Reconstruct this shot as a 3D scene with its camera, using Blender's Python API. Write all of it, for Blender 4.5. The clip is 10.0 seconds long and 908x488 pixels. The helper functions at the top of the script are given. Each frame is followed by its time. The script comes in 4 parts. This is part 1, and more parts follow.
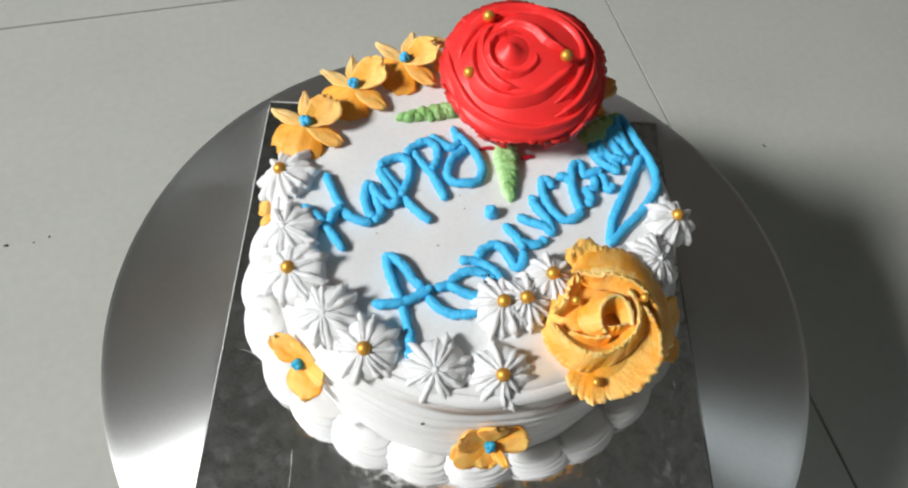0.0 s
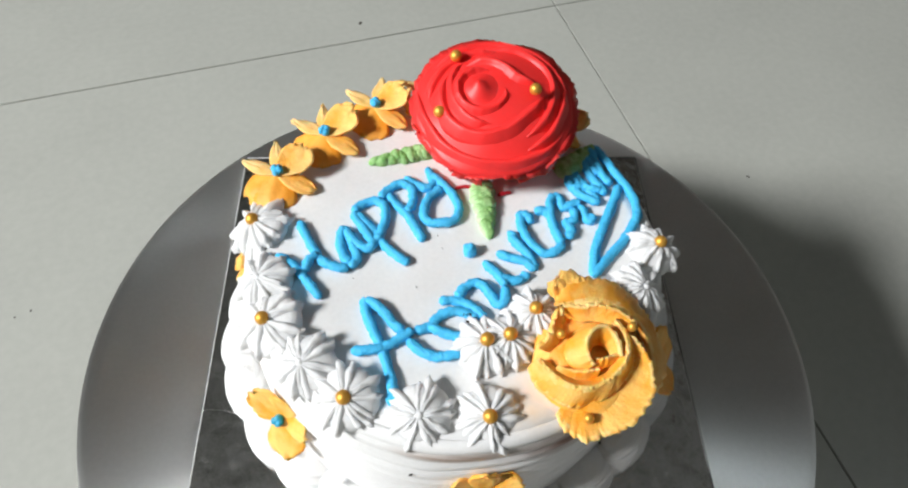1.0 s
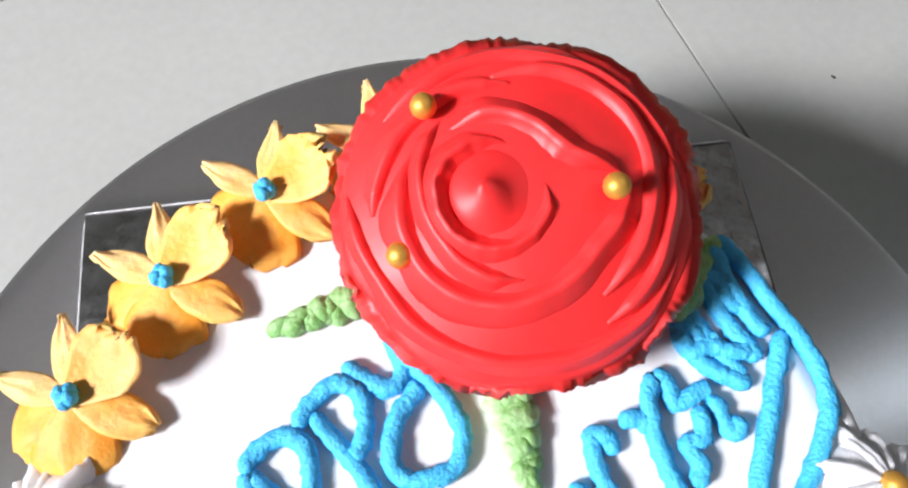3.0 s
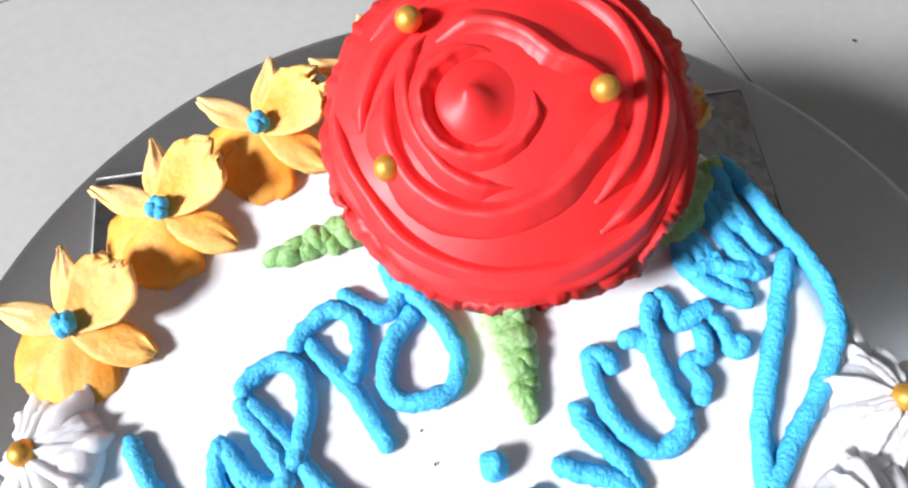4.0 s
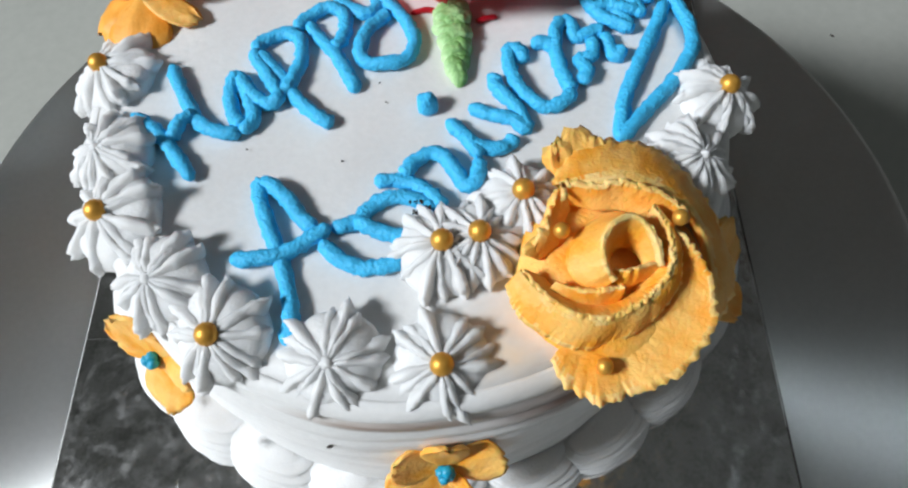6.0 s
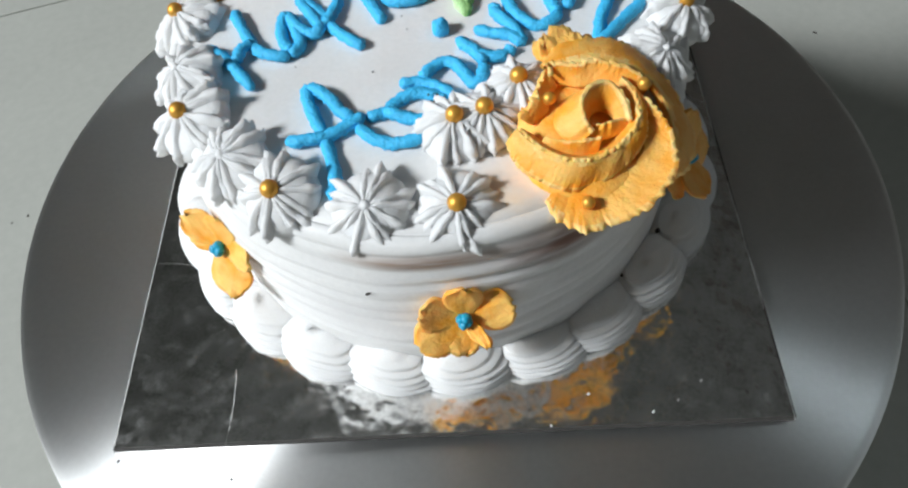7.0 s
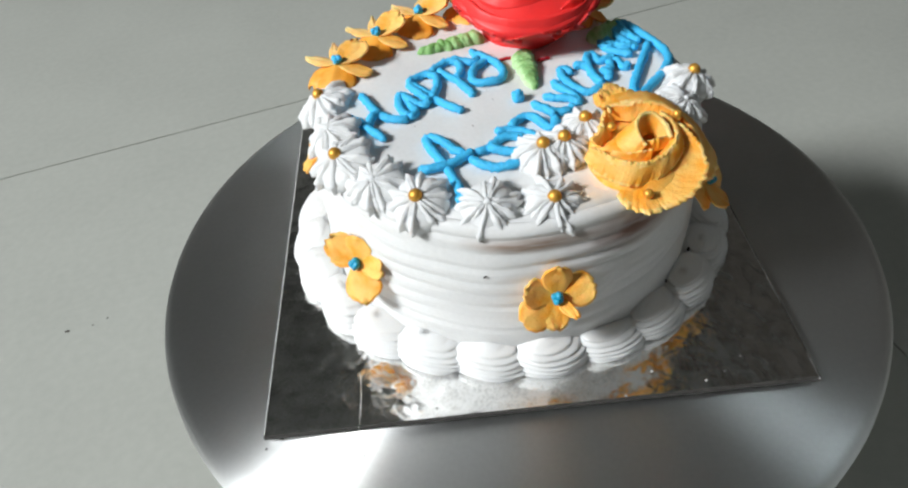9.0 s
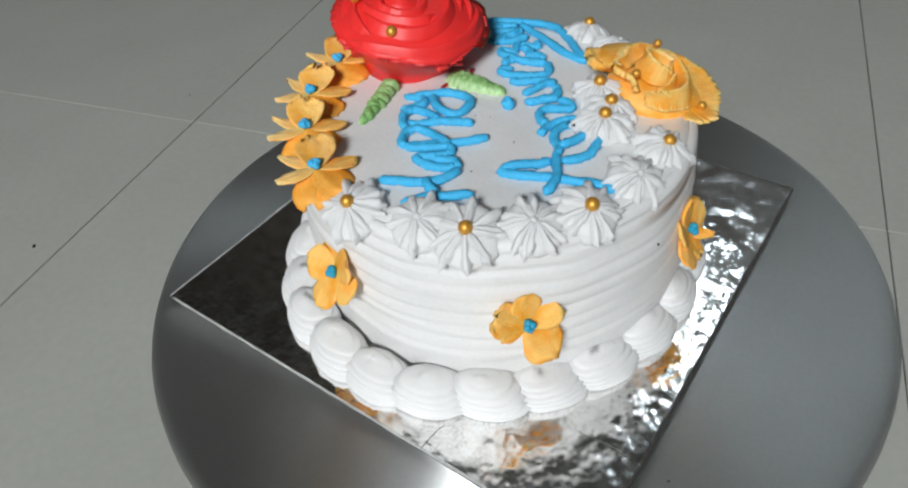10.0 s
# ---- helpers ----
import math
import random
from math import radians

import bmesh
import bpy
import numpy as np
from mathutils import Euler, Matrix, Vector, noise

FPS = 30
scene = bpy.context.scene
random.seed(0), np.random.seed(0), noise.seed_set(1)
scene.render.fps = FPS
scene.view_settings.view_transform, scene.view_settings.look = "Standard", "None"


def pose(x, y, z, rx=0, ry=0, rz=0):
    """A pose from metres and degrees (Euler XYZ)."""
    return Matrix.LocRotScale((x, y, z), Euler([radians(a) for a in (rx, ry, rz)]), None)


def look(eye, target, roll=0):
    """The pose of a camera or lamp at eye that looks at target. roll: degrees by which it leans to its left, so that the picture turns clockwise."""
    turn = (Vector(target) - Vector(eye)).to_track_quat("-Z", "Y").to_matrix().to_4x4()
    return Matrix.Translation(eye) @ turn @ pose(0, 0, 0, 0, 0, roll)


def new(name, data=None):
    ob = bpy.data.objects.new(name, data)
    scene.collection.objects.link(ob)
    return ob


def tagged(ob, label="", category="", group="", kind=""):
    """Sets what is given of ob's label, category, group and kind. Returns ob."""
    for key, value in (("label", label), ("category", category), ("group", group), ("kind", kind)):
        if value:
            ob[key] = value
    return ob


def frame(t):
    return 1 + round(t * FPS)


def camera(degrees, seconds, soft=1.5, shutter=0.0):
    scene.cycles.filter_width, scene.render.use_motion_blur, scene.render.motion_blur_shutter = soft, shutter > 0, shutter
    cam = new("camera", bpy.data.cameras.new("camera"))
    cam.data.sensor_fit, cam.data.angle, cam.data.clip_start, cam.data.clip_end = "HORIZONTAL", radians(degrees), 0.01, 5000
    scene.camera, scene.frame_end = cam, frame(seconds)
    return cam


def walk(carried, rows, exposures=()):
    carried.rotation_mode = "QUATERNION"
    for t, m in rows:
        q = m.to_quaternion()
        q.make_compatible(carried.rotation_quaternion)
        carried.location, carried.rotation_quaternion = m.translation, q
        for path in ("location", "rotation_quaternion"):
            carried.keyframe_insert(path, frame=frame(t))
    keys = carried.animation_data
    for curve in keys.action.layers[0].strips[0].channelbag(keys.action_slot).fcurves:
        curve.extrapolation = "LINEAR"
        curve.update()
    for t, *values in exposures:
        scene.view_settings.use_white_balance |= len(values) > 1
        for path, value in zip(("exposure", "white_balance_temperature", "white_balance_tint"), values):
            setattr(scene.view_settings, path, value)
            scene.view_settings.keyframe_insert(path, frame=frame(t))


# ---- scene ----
cam = camera(65.1, 10.0, soft=2.2)
TOP = 0.14  # height of the turntable's plate above the floor
# seconds, eye (metres, above the plate), yaw, pitch, roll (degrees)
ROWS = [
    (0, -0.0194, -0.1468, 0.2976, -4.97, -59.83, 7.02),
    (0.5, -0.0150, -0.1498, 0.2959, -3.68, -59.66, 4.18),
    (1, -0.0122, -0.1488, 0.2890, -4.59, -55.20, 3.21),
    (1.5, -0.0058, -0.1032, 0.2846, -3.26, -60.00, 2.18),
    (2, 0.0038, -0.0508, 0.2742, -2.23, -66.40, -0.15),
    (2.5, -0.0046, -0.0063, 0.2352, -6.31, -69.39, 1.72),
    (2.7, -0.0038, 0.0016, 0.2222, -8.48, -69.16, 2.08),
    (3.8, 0.0018, -0.0023, 0.1935, -3.42, -67.76, -4.76),
    (4, 0.0023, -0.0125, 0.2011, -2.23, -68.31, -6.12),
    (4.5, 0.0018, -0.0477, 0.2007, -1.01, -66.49, -6.41),
    (5, 0.0005, -0.0684, 0.2012, 0.65, -65.09, -6.89),
    (5.5, 0.0041, -0.0872, 0.2018, 1.43, -64.54, -5.48),
    (6, 0.0138, -0.1088, 0.2088, 2.20, -62.96, -3.33),
    (6.2, 0.0161, -0.1200, 0.2086, 3.25, -62.86, -4.58),
    (7.5, 0.0120, -0.1920, 0.2199, 3.18, -53.15, -8.24),
    (8, -0.0111, -0.2144, 0.2049, -2.31, -49.58, -5.67),
    (8.5, -0.0257, -0.2301, 0.2120, -2.31, -47.28, -4.60),
    (9, -0.0258, -0.2413, 0.2348, 0.05, -45.01, -6.25),
    (9.3, -0.0423, -0.2385, 0.2350, -3.59, -44.88, -6.08),
    (9.5, -0.0872, -0.2267, 0.2314, -14.65, -44.53, -5.51),
    (9.7, -0.1414, -0.1941, 0.2273, -30.41, -43.93, -4.74),
    (10, -0.1971, -0.1321, 0.2266, -51.34, -43.16, -5.29),
]
walk(cam, [(t, pose(x, y, z + TOP, 90 + pitch, 0, yaw) @ pose(0, 0, 0, 0, 0, roll)) for t, x, y, z, yaw, pitch, roll in ROWS],
     exposures=[(0.0, 0.28, 6750, 10), (1.0, 0.46, 6700, 10), (2.0, 0.72, 6600, 12), (2.5, 0.92, 6500, 17), (4.0, 0.93, 6420, 18), (4.5, 0.40, 6500, 12), (5.5, 0.13, 6350, 9), (7.5, 0.27, 6450, 8),
                (8.0, 0.32, 6480, 8), (8.5, 0.25, 6500, 8), (9.2, 0.25, 6550, 8), (10.0, -0.25, 6550, 9)])

# ---- light ----
ROOM = Matrix.Rotation(radians(15.7), 4, "Z")  # the tiles and walls stand turned against the cake board
HALF, EAST, HIGH = 3.0, 1.7, 3.0
WEST_Y, EAST_Y = -0.10, -0.23  # middles of the two windows along their walls

world = bpy.data.worlds.new("sky")
scene.world = world
world.use_nodes = True
sky = world.node_tree.nodes.new("ShaderNodeTexSky")
sky.sky_type, sky.sun_disc, sky.sun_elevation, sky.sun_rotation = "NISHITA", False, radians(40), radians(200)
world.node_tree.links.new(sky.outputs[0], world.node_tree.nodes["Background"].inputs[0])
world.node_tree.nodes["Background"].inputs[1].default_value = 0.05


def window_light(name, eye, target, wide, high, power, colour, spread):
    data = bpy.data.lights.new(name, "AREA")
    data.shape, data.size, data.size_y, data.energy, data.color = "RECTANGLE", wide, high, power, colour
    data.spread = radians(spread)  # beam narrowed to keep spill off the unseen walls
    lamp = new(name, data)
    lamp.matrix_world = ROOM @ look(eye, target)
    return lamp


window_light("daylight_west", (-HALF - 0.02, WEST_Y, 2.48), (0, 0, 0.2), 0.80, 0.60, 76, (0.94, 0.97, 1.0), 120)
window_light("daylight_east", (EAST + 0.02, EAST_Y, 2.12), (0, 0, 0.2), 0.05, 0.40, 0.9, (0.80, 0.93, 1.0), 120)


# ---- materials ----
def material(name, colour, rough=0.5, metal=0.0, vary=0.08, scale=60.0, fine=900.0, bump=0.15, depth=0.0006, random_value=0.0, soft=0.0, soft_scale=0.003, clear=0.0, second=None):
    """A painted, piped or cast surface: two scales of noise in its tone, and a fine relief."""
    m = bpy.data.materials.new(name)
    m.use_nodes = True
    t = m.node_tree
    n, l = t.nodes, t.links
    b = n["Principled BSDF"]
    b.inputs["Roughness"].default_value, b.inputs["Metallic"].default_value = rough, metal
    b.inputs["Subsurface Weight"].default_value, b.inputs["Subsurface Scale"].default_value = soft, soft_scale
    b.inputs["Subsurface Radius"].default_value = (1.0, 0.95, 0.9) if min(colour) > 0.5 else (1.0, 0.3, 0.2)
    b.inputs["Coat Weight"].default_value = clear
    where = n.new("ShaderNodeTexCoord")
    big, small = n.new("ShaderNodeTexNoise"), n.new("ShaderNodeTexNoise")
    for node, s in ((big, scale), (small, fine)):
        node.inputs["Scale"].default_value, node.inputs["Detail"].default_value = s, 4
        l.new(where.outputs["Object"], node.inputs["Vector"])
    add = n.new("ShaderNodeMath")
    add.operation = "ADD"
    l.new(big.outputs["Fac"], add.inputs[0])
    l.new(small.outputs["Fac"], add.inputs[1])
    span = n.new("ShaderNodeMapRange")
    span.inputs["From Min"].default_value, span.inputs["From Max"].default_value = 0.6, 1.4
    span.inputs["To Min"].default_value, span.inputs["To Max"].default_value = 1 - vary, 1 + vary
    l.new(add.outputs[0], span.inputs["Value"])
    hsv = n.new("ShaderNodeHueSaturation")
    hsv.inputs["Color"].default_value = (*colour, 1)
    if second:  # patches of another tone, as the nozzle mixes two creams
        mix, edge = n.new("ShaderNodeMix"), n.new("ShaderNodeMapRange")
        mix.data_type = "RGBA"
        mix.inputs[6].default_value, mix.inputs[7].default_value = (*colour, 1), (*second, 1)
        edge.inputs["From Min"].default_value, edge.inputs["From Max"].default_value = 0.38, 0.62
        l.new(big.outputs["Fac"], edge.inputs["Value"])
        l.new(edge.outputs[0], mix.inputs[0])
        l.new(mix.outputs[2], hsv.inputs["Color"])
    l.new(span.outputs[0], hsv.inputs["Value"])
    if random_value:
        info, rnd, mul = n.new("ShaderNodeObjectInfo"), n.new("ShaderNodeMapRange"), n.new("ShaderNodeMath")
        rnd.inputs["To Min"].default_value, rnd.inputs["To Max"].default_value = 1 - random_value, 1 + random_value
        mul.operation = "MULTIPLY"
        l.new(info.outputs["Random"], rnd.inputs["Value"])
        l.new(span.outputs[0], mul.inputs[0])
        l.new(rnd.outputs[0], mul.inputs[1])
        l.new(mul.outputs[0], hsv.inputs["Value"])
    l.new(hsv.outputs[0], b.inputs["Base Color"])
    if bump:
        bp = n.new("ShaderNodeBump")
        bp.inputs["Strength"].default_value, bp.inputs["Distance"].default_value = bump, depth
        l.new(add.outputs[0], bp.inputs["Height"])
        l.new(bp.outputs[0], b.inputs["Normal"])
    return m


WHITE = material("white_cream", (0.77, 0.77, 0.765), 0.6, vary=0.03, scale=150, fine=1400, bump=0.35, soft=0.6, soft_scale=0.004)
SMOOTH = material("smoothed_cream", (0.73, 0.727, 0.72), 0.5, vary=0.05, scale=40, fine=600, bump=0.14, soft=0.3, soft_scale=0.004)
BLUE = material("blue_icing", (0.05, 0.48, 0.83), 0.6, vary=0.16, scale=300, fine=1200, bump=0.75)
TEAL = material("teal_icing", (0.01, 0.32, 0.52), 0.4, vary=0.12, scale=300, fine=1500, bump=0.4)
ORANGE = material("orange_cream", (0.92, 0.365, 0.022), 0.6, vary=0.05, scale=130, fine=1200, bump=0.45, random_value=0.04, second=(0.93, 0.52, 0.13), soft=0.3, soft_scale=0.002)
# paler cream for petal lips, with the light on them painted in
LIT_LIP = material("pale_lit_lip_cream", (0.94, 0.53, 0.12), 0.6, vary=0.05, scale=200, fine=1200, bump=0.5, second=(0.95, 0.63, 0.24), soft=0.3, soft_scale=0.002)
# two-tone cream of the rim petals also carries shade (deep) and light (pale)
SHADED_AMBER = material("shaded_orange_cream", (0.87, 0.32, 0.018), 0.6, vary=0.08, scale=80, fine=900, bump=0.3, random_value=0.06, second=(0.92, 0.45, 0.08))
LIT_PALE = material("lit_yellow_cream", (0.93, 0.54, 0.15), 0.6, vary=0.05, scale=90, fine=900, bump=0.4, random_value=0.06, second=(0.94, 0.65, 0.29), soft=0.2, soft_scale=0.002)
YELLOW = material("yellow_cream", (0.90, 0.42, 0.055), 0.6, vary=0.08, scale=80, fine=900, bump=0.35, random_value=0.12, second=(0.93, 0.55, 0.17), soft=0.2, soft_scale=0.002)
RED = material("red_cream", (0.87, 0.031, 0.030), 0.48, vary=0.05, scale=90, fine=500, bump=0.06, random_value=0.04, soft=0.3, soft_scale=0.002)
JAM = material("red_stain", (0.42, 0.01, 0.02), 0.3, vary=0.2, scale=300, bump=0.3)
GREEN = material("green_cream", (0.15, 0.38, 0.08), 0.55, vary=0.15, scale=110, fine=1000, bump=0.6, second=(0.50, 0.72, 0.38))
GOLD = material("gold_pearl_coating", (0.72, 0.37, 0.06), 0.45, 0.6, vary=0.08, scale=500, fine=2500, bump=0.1)
CRUMB = material("dark_crumb", (0.03, 0.02, 0.015), 0.7, vary=0.3, scale=800)
TILE = material("grey_floor_tile", (0.425, 0.433, 0.396), 0.38, vary=0.07, scale=9, fine=160, bump=0.03, random_value=0.02)
GROUT = material("dark_grout", (0.09, 0.085, 0.075), 0.85, vary=0.3, scale=60)
# tones of the unseen walls and ceiling, set for bounce and reflections
WALL = material("unseen_grey_wall", (0.32, 0.318, 0.31), 0.8, vary=0.05, scale=3, fine=150, bump=0.1)
LIGHT_WALL = material("unseen_fill_wall", (0.26, 0.257, 0.246), 0.8, vary=0.05, scale=3, fine=150, bump=0.1)
DARK_WALL = material("unseen_dark_wall", (0.05, 0.043, 0.035), 0.8, vary=0.05, scale=3, fine=150, bump=0.1)
CEIL = material("unseen_grey_ceiling", (0.25, 0.25, 0.246), 0.85, vary=0.04, scale=3, fine=150, bump=0.1)
# raw card darkened to paint in the shade and reflections on board edges
SHADED_CARD = material("shaded_card", (0.045, 0.042, 0.038), 0.6, vary=0.3, scale=200, fine=900)
FRAME = material("unseen_window_frame", (0.16, 0.09, 0.05), 0.5, vary=0.2, scale=40)


def brushed_steel():
    """Steel spun on a lathe: rings of fine scratches round the middle stretch the highlights into rays."""
    m = material("spun_steel", (0.88, 0.885, 0.88), 0.42, 0.97, vary=0.04, scale=25, fine=500, bump=0.0)
    t = m.node_tree
    n, l = t.nodes, t.links
    b = n["Principled BSDF"]
    b.inputs["Anisotropic"].default_value, b.inputs["Anisotropic Rotation"].default_value = 1.0, 0.25
    tan = n.new("ShaderNodeTangent")
    tan.direction_type, tan.axis = "RADIAL", "Z"
    l.new(tan.outputs[0], b.inputs["Tangent"])
    where, ring, noise_ring, bp = n.new("ShaderNodeTexCoord"), n.new("ShaderNodeVectorMath"), n.new("ShaderNodeTexNoise"), n.new("ShaderNodeBump")
    flat = n.new("ShaderNodeVectorMath")
    flat.operation, flat.inputs[1].default_value = "MULTIPLY", (1, 1, 0)
    ring.operation = "LENGTH"
    l.new(where.outputs["Object"], flat.inputs[0])
    l.new(flat.outputs[0], ring.inputs[0])
    noise_ring.noise_dimensions = "1D"
    noise_ring.inputs["Scale"].default_value, noise_ring.inputs["Detail"].default_value = 1400, 3
    l.new(ring.outputs["Value"], noise_ring.inputs["W"])
    bp.inputs["Strength"].default_value, bp.inputs["Distance"].default_value = 0.12, 0.0002
    l.new(noise_ring.outputs["Fac"], bp.inputs["Height"])
    l.new(bp.outputs[0], b.inputs["Normal"])
    return m


def foil(name, tone, rough, crumple):
    """Silver foil glued on card: mirror-like, crumpled in fine folds and dulled in patches."""
    m = material(name, (tone, tone, tone * 0.985), rough, 1.0, vary=0.34, scale=190, fine=900, bump=0.0)
    t = m.node_tree
    n, l = t.nodes, t.links
    b = n["Principled BSDF"]
    where, folds, dents, add, bp = n.new("ShaderNodeTexCoord"), n.new("ShaderNodeTexVoronoi"), n.new("ShaderNodeTexNoise"), n.new("ShaderNodeMath"), n.new("ShaderNodeBump")
    folds.feature, folds.inputs["Scale"].default_value, folds.inputs["Detail"].default_value = "SMOOTH_F1", 75, 2
    dents.inputs["Scale"].default_value, dents.inputs["Detail"].default_value, dents.inputs["Roughness"].default_value = 105, 2, 0.5
    l.new(where.outputs["Object"], folds.inputs["Vector"])
    l.new(where.outputs["Object"], dents.inputs["Vector"])
    l.new(folds.outputs["Distance"], add.inputs[0])
    l.new(dents.outputs["Fac"], add.inputs[1])
    bp.inputs["Strength"].default_value, bp.inputs["Distance"].default_value = crumple, 0.0006
    l.new(add.outputs[0], bp.inputs["Height"])
    l.new(bp.outputs[0], b.inputs["Normal"])
    rubbed, dull = n.new("ShaderNodeTexNoise"), n.new("ShaderNodeMapRange")  # small dull flecks where the foil is rubbed
    rubbed.inputs["Scale"].default_value, rubbed.inputs["Detail"].default_value, rubbed.inputs["Roughness"].default_value = 230, 4, 0.6
    l.new(where.outputs["Object"], rubbed.inputs["Vector"])
    dull.inputs["From Min"].default_value, dull.inputs["From Max"].default_value = 0.40, 0.74
    dull.inputs["To Min"].default_value, dull.inputs["To Max"].default_value = rough, rough + 0.16
    l.new(rubbed.outputs["Fac"], dull.inputs["Value"])
    l.new(dull.outputs[0], b.inputs["Roughness"])
    return m


def stain_shade(m, centre, radii, colour, strength):
    """A smear or painted shade with soft, streaky edges at one place on a thing whose origin is the world's."""
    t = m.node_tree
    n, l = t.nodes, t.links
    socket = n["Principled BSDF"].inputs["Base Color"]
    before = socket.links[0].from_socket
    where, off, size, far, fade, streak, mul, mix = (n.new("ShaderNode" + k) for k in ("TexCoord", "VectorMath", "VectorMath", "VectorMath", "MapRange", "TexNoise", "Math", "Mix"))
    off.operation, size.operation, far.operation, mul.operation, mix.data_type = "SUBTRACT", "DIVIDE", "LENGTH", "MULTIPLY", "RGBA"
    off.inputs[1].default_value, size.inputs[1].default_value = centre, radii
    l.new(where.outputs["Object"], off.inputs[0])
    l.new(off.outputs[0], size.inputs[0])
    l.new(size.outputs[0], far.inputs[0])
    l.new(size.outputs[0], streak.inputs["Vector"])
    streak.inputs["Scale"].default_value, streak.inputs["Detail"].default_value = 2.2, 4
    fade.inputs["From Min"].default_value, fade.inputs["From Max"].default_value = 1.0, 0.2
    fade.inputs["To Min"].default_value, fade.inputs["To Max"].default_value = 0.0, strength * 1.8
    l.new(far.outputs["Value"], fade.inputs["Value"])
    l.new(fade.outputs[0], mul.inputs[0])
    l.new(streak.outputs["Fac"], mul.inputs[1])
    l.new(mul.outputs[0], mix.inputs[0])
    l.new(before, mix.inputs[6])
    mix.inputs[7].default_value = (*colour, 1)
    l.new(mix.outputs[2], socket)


# chocolate sponge shows through thin cream, with shade under stars and rosette painted in; orange cream has rubbed off
# beside the rosette
stain_shade(SMOOTH, (0.040, -0.069, TOP + 0.0625), (0.034, 0.024, 0.010), (0.23, 0.13, 0.10), 1.0)
stain_shade(SMOOTH, (0.002, -0.079, TOP + 0.0660), (0.036, 0.012, 0.0045), (0.30, 0.21, 0.16), 1.0)
stain_shade(SMOOTH, (0.022, -0.063, TOP + 0.074), (0.016, 0.012, 0.010), (0.86, 0.60, 0.36), 0.5)
STEEL = brushed_steel()
FOIL = foil("silver_foil", 0.95, 0.11, 0.80)
SCUFFED = material("scuffed_foil_edge", (0.62, 0.62, 0.61), 0.4, 0.35, vary=0.25, scale=150, fine=900, bump=0.4)


# ---- mesh helpers ----
def part(name, bm, mat, parent=None, label="", smooth=True):
    """Links a bmesh as one mesh object, under a thing or alone."""
    data = bpy.data.meshes.new(name)
    bmesh.ops.recalc_face_normals(bm, faces=bm.faces)
    bm.to_mesh(data)
    bm.free()
    data.materials.append(mat)
    if smooth:
        data.shade_smooth()
    ob = new(name, data)
    ob.parent = parent
    if label:
        tagged(ob, label)
    return ob


def thing(name, m, label, category, group=""):
    ob = new(name)
    ob.empty_display_size = 0.01
    ob.matrix_world = m
    return tagged(ob, label, category, group)


def grid(bm, rows, close_u=False, close_v=False):
    """Skins rows of places with quads."""
    vs = [[bm.verts.new(p) for p in row] for row in rows]
    nu, nv = len(vs), len(vs[0])
    for i in range(nu if close_u else nu - 1):
        for j in range(nv if close_v else nv - 1):
            bm.faces.new((vs[i][j], vs[(i + 1) % nu][j], vs[(i + 1) % nu][(j + 1) % nv], vs[i][(j + 1) % nv]))
    return vs


def slab(bm, rows, thick):
    """Skins rows of places as a sheet with thickness, rounded over at its rim."""
    nu, nv = len(rows), len(rows[0])
    loops = []
    for i in range(nu):
        under = []
        for j in range(nv):
            du = rows[min(i + 1, nu - 1)][j] - rows[max(i - 1, 0)][j]
            dv = rows[i][min(j + 1, nv - 1)] - rows[i][max(j - 1, 0)]
            up = du.cross(dv)
            up = up.normalized() if up.length > 1e-12 else Vector((0, 0, 1))
            if up.z < 0:
                up = -up
            rim = 0.45 if i in (0, nu - 1) or j in (0, nv - 1) else 1.0
            under.append(rows[i][j] - up * thick * rim)
        loops.append(list(rows[i]) + under[::-1])
    vs = grid(bm, loops, close_v=True)
    bm.faces.new(vs[0])
    bm.faces.new(vs[-1])


def lathe(bm, profile, n=96, wobble=None):
    """Turns a profile of (radius, z) round the z axis, closed at both ends."""
    rows = []
    for r, z in profile:
        rows.append([Vector((r * math.cos(a), r * math.sin(a), z)) for a in (2 * math.pi * k / n for k in range(n))])
    if wobble:
        rows = [[wobble(p) for p in row] for row in rows]
    vs = grid(bm, rows, close_v=True)
    for row in (vs[0], vs[-1]):
        bm.faces.new(row)


def box(bm, x0, x1, y0, y1, z0, z1, bevel=0.0):
    m = Matrix.LocRotScale(((x0 + x1) / 2, (y0 + y1) / 2, (z0 + z1) / 2), None, (x1 - x0, y1 - y0, z1 - z0))
    made = bmesh.ops.create_cube(bm, size=1, matrix=m)["verts"]
    if bevel:
        edges = list({e for v in made for e in v.link_edges})
        bmesh.ops.bevel(bm, geom=edges, offset=bevel, segments=2, affect="EDGES")


def ball(bm, r, m=Matrix(), rough=0.0, u=20, v=12, seed=0.0):
    made = bmesh.ops.create_uvsphere(bm, u_segments=u, v_segments=v, radius=r)["verts"]
    for p in made:
        p.co = m @ (p.co * (1 + rough * noise.noise(p.co / r * 1.5 + Vector((seed, 0, 0)))))


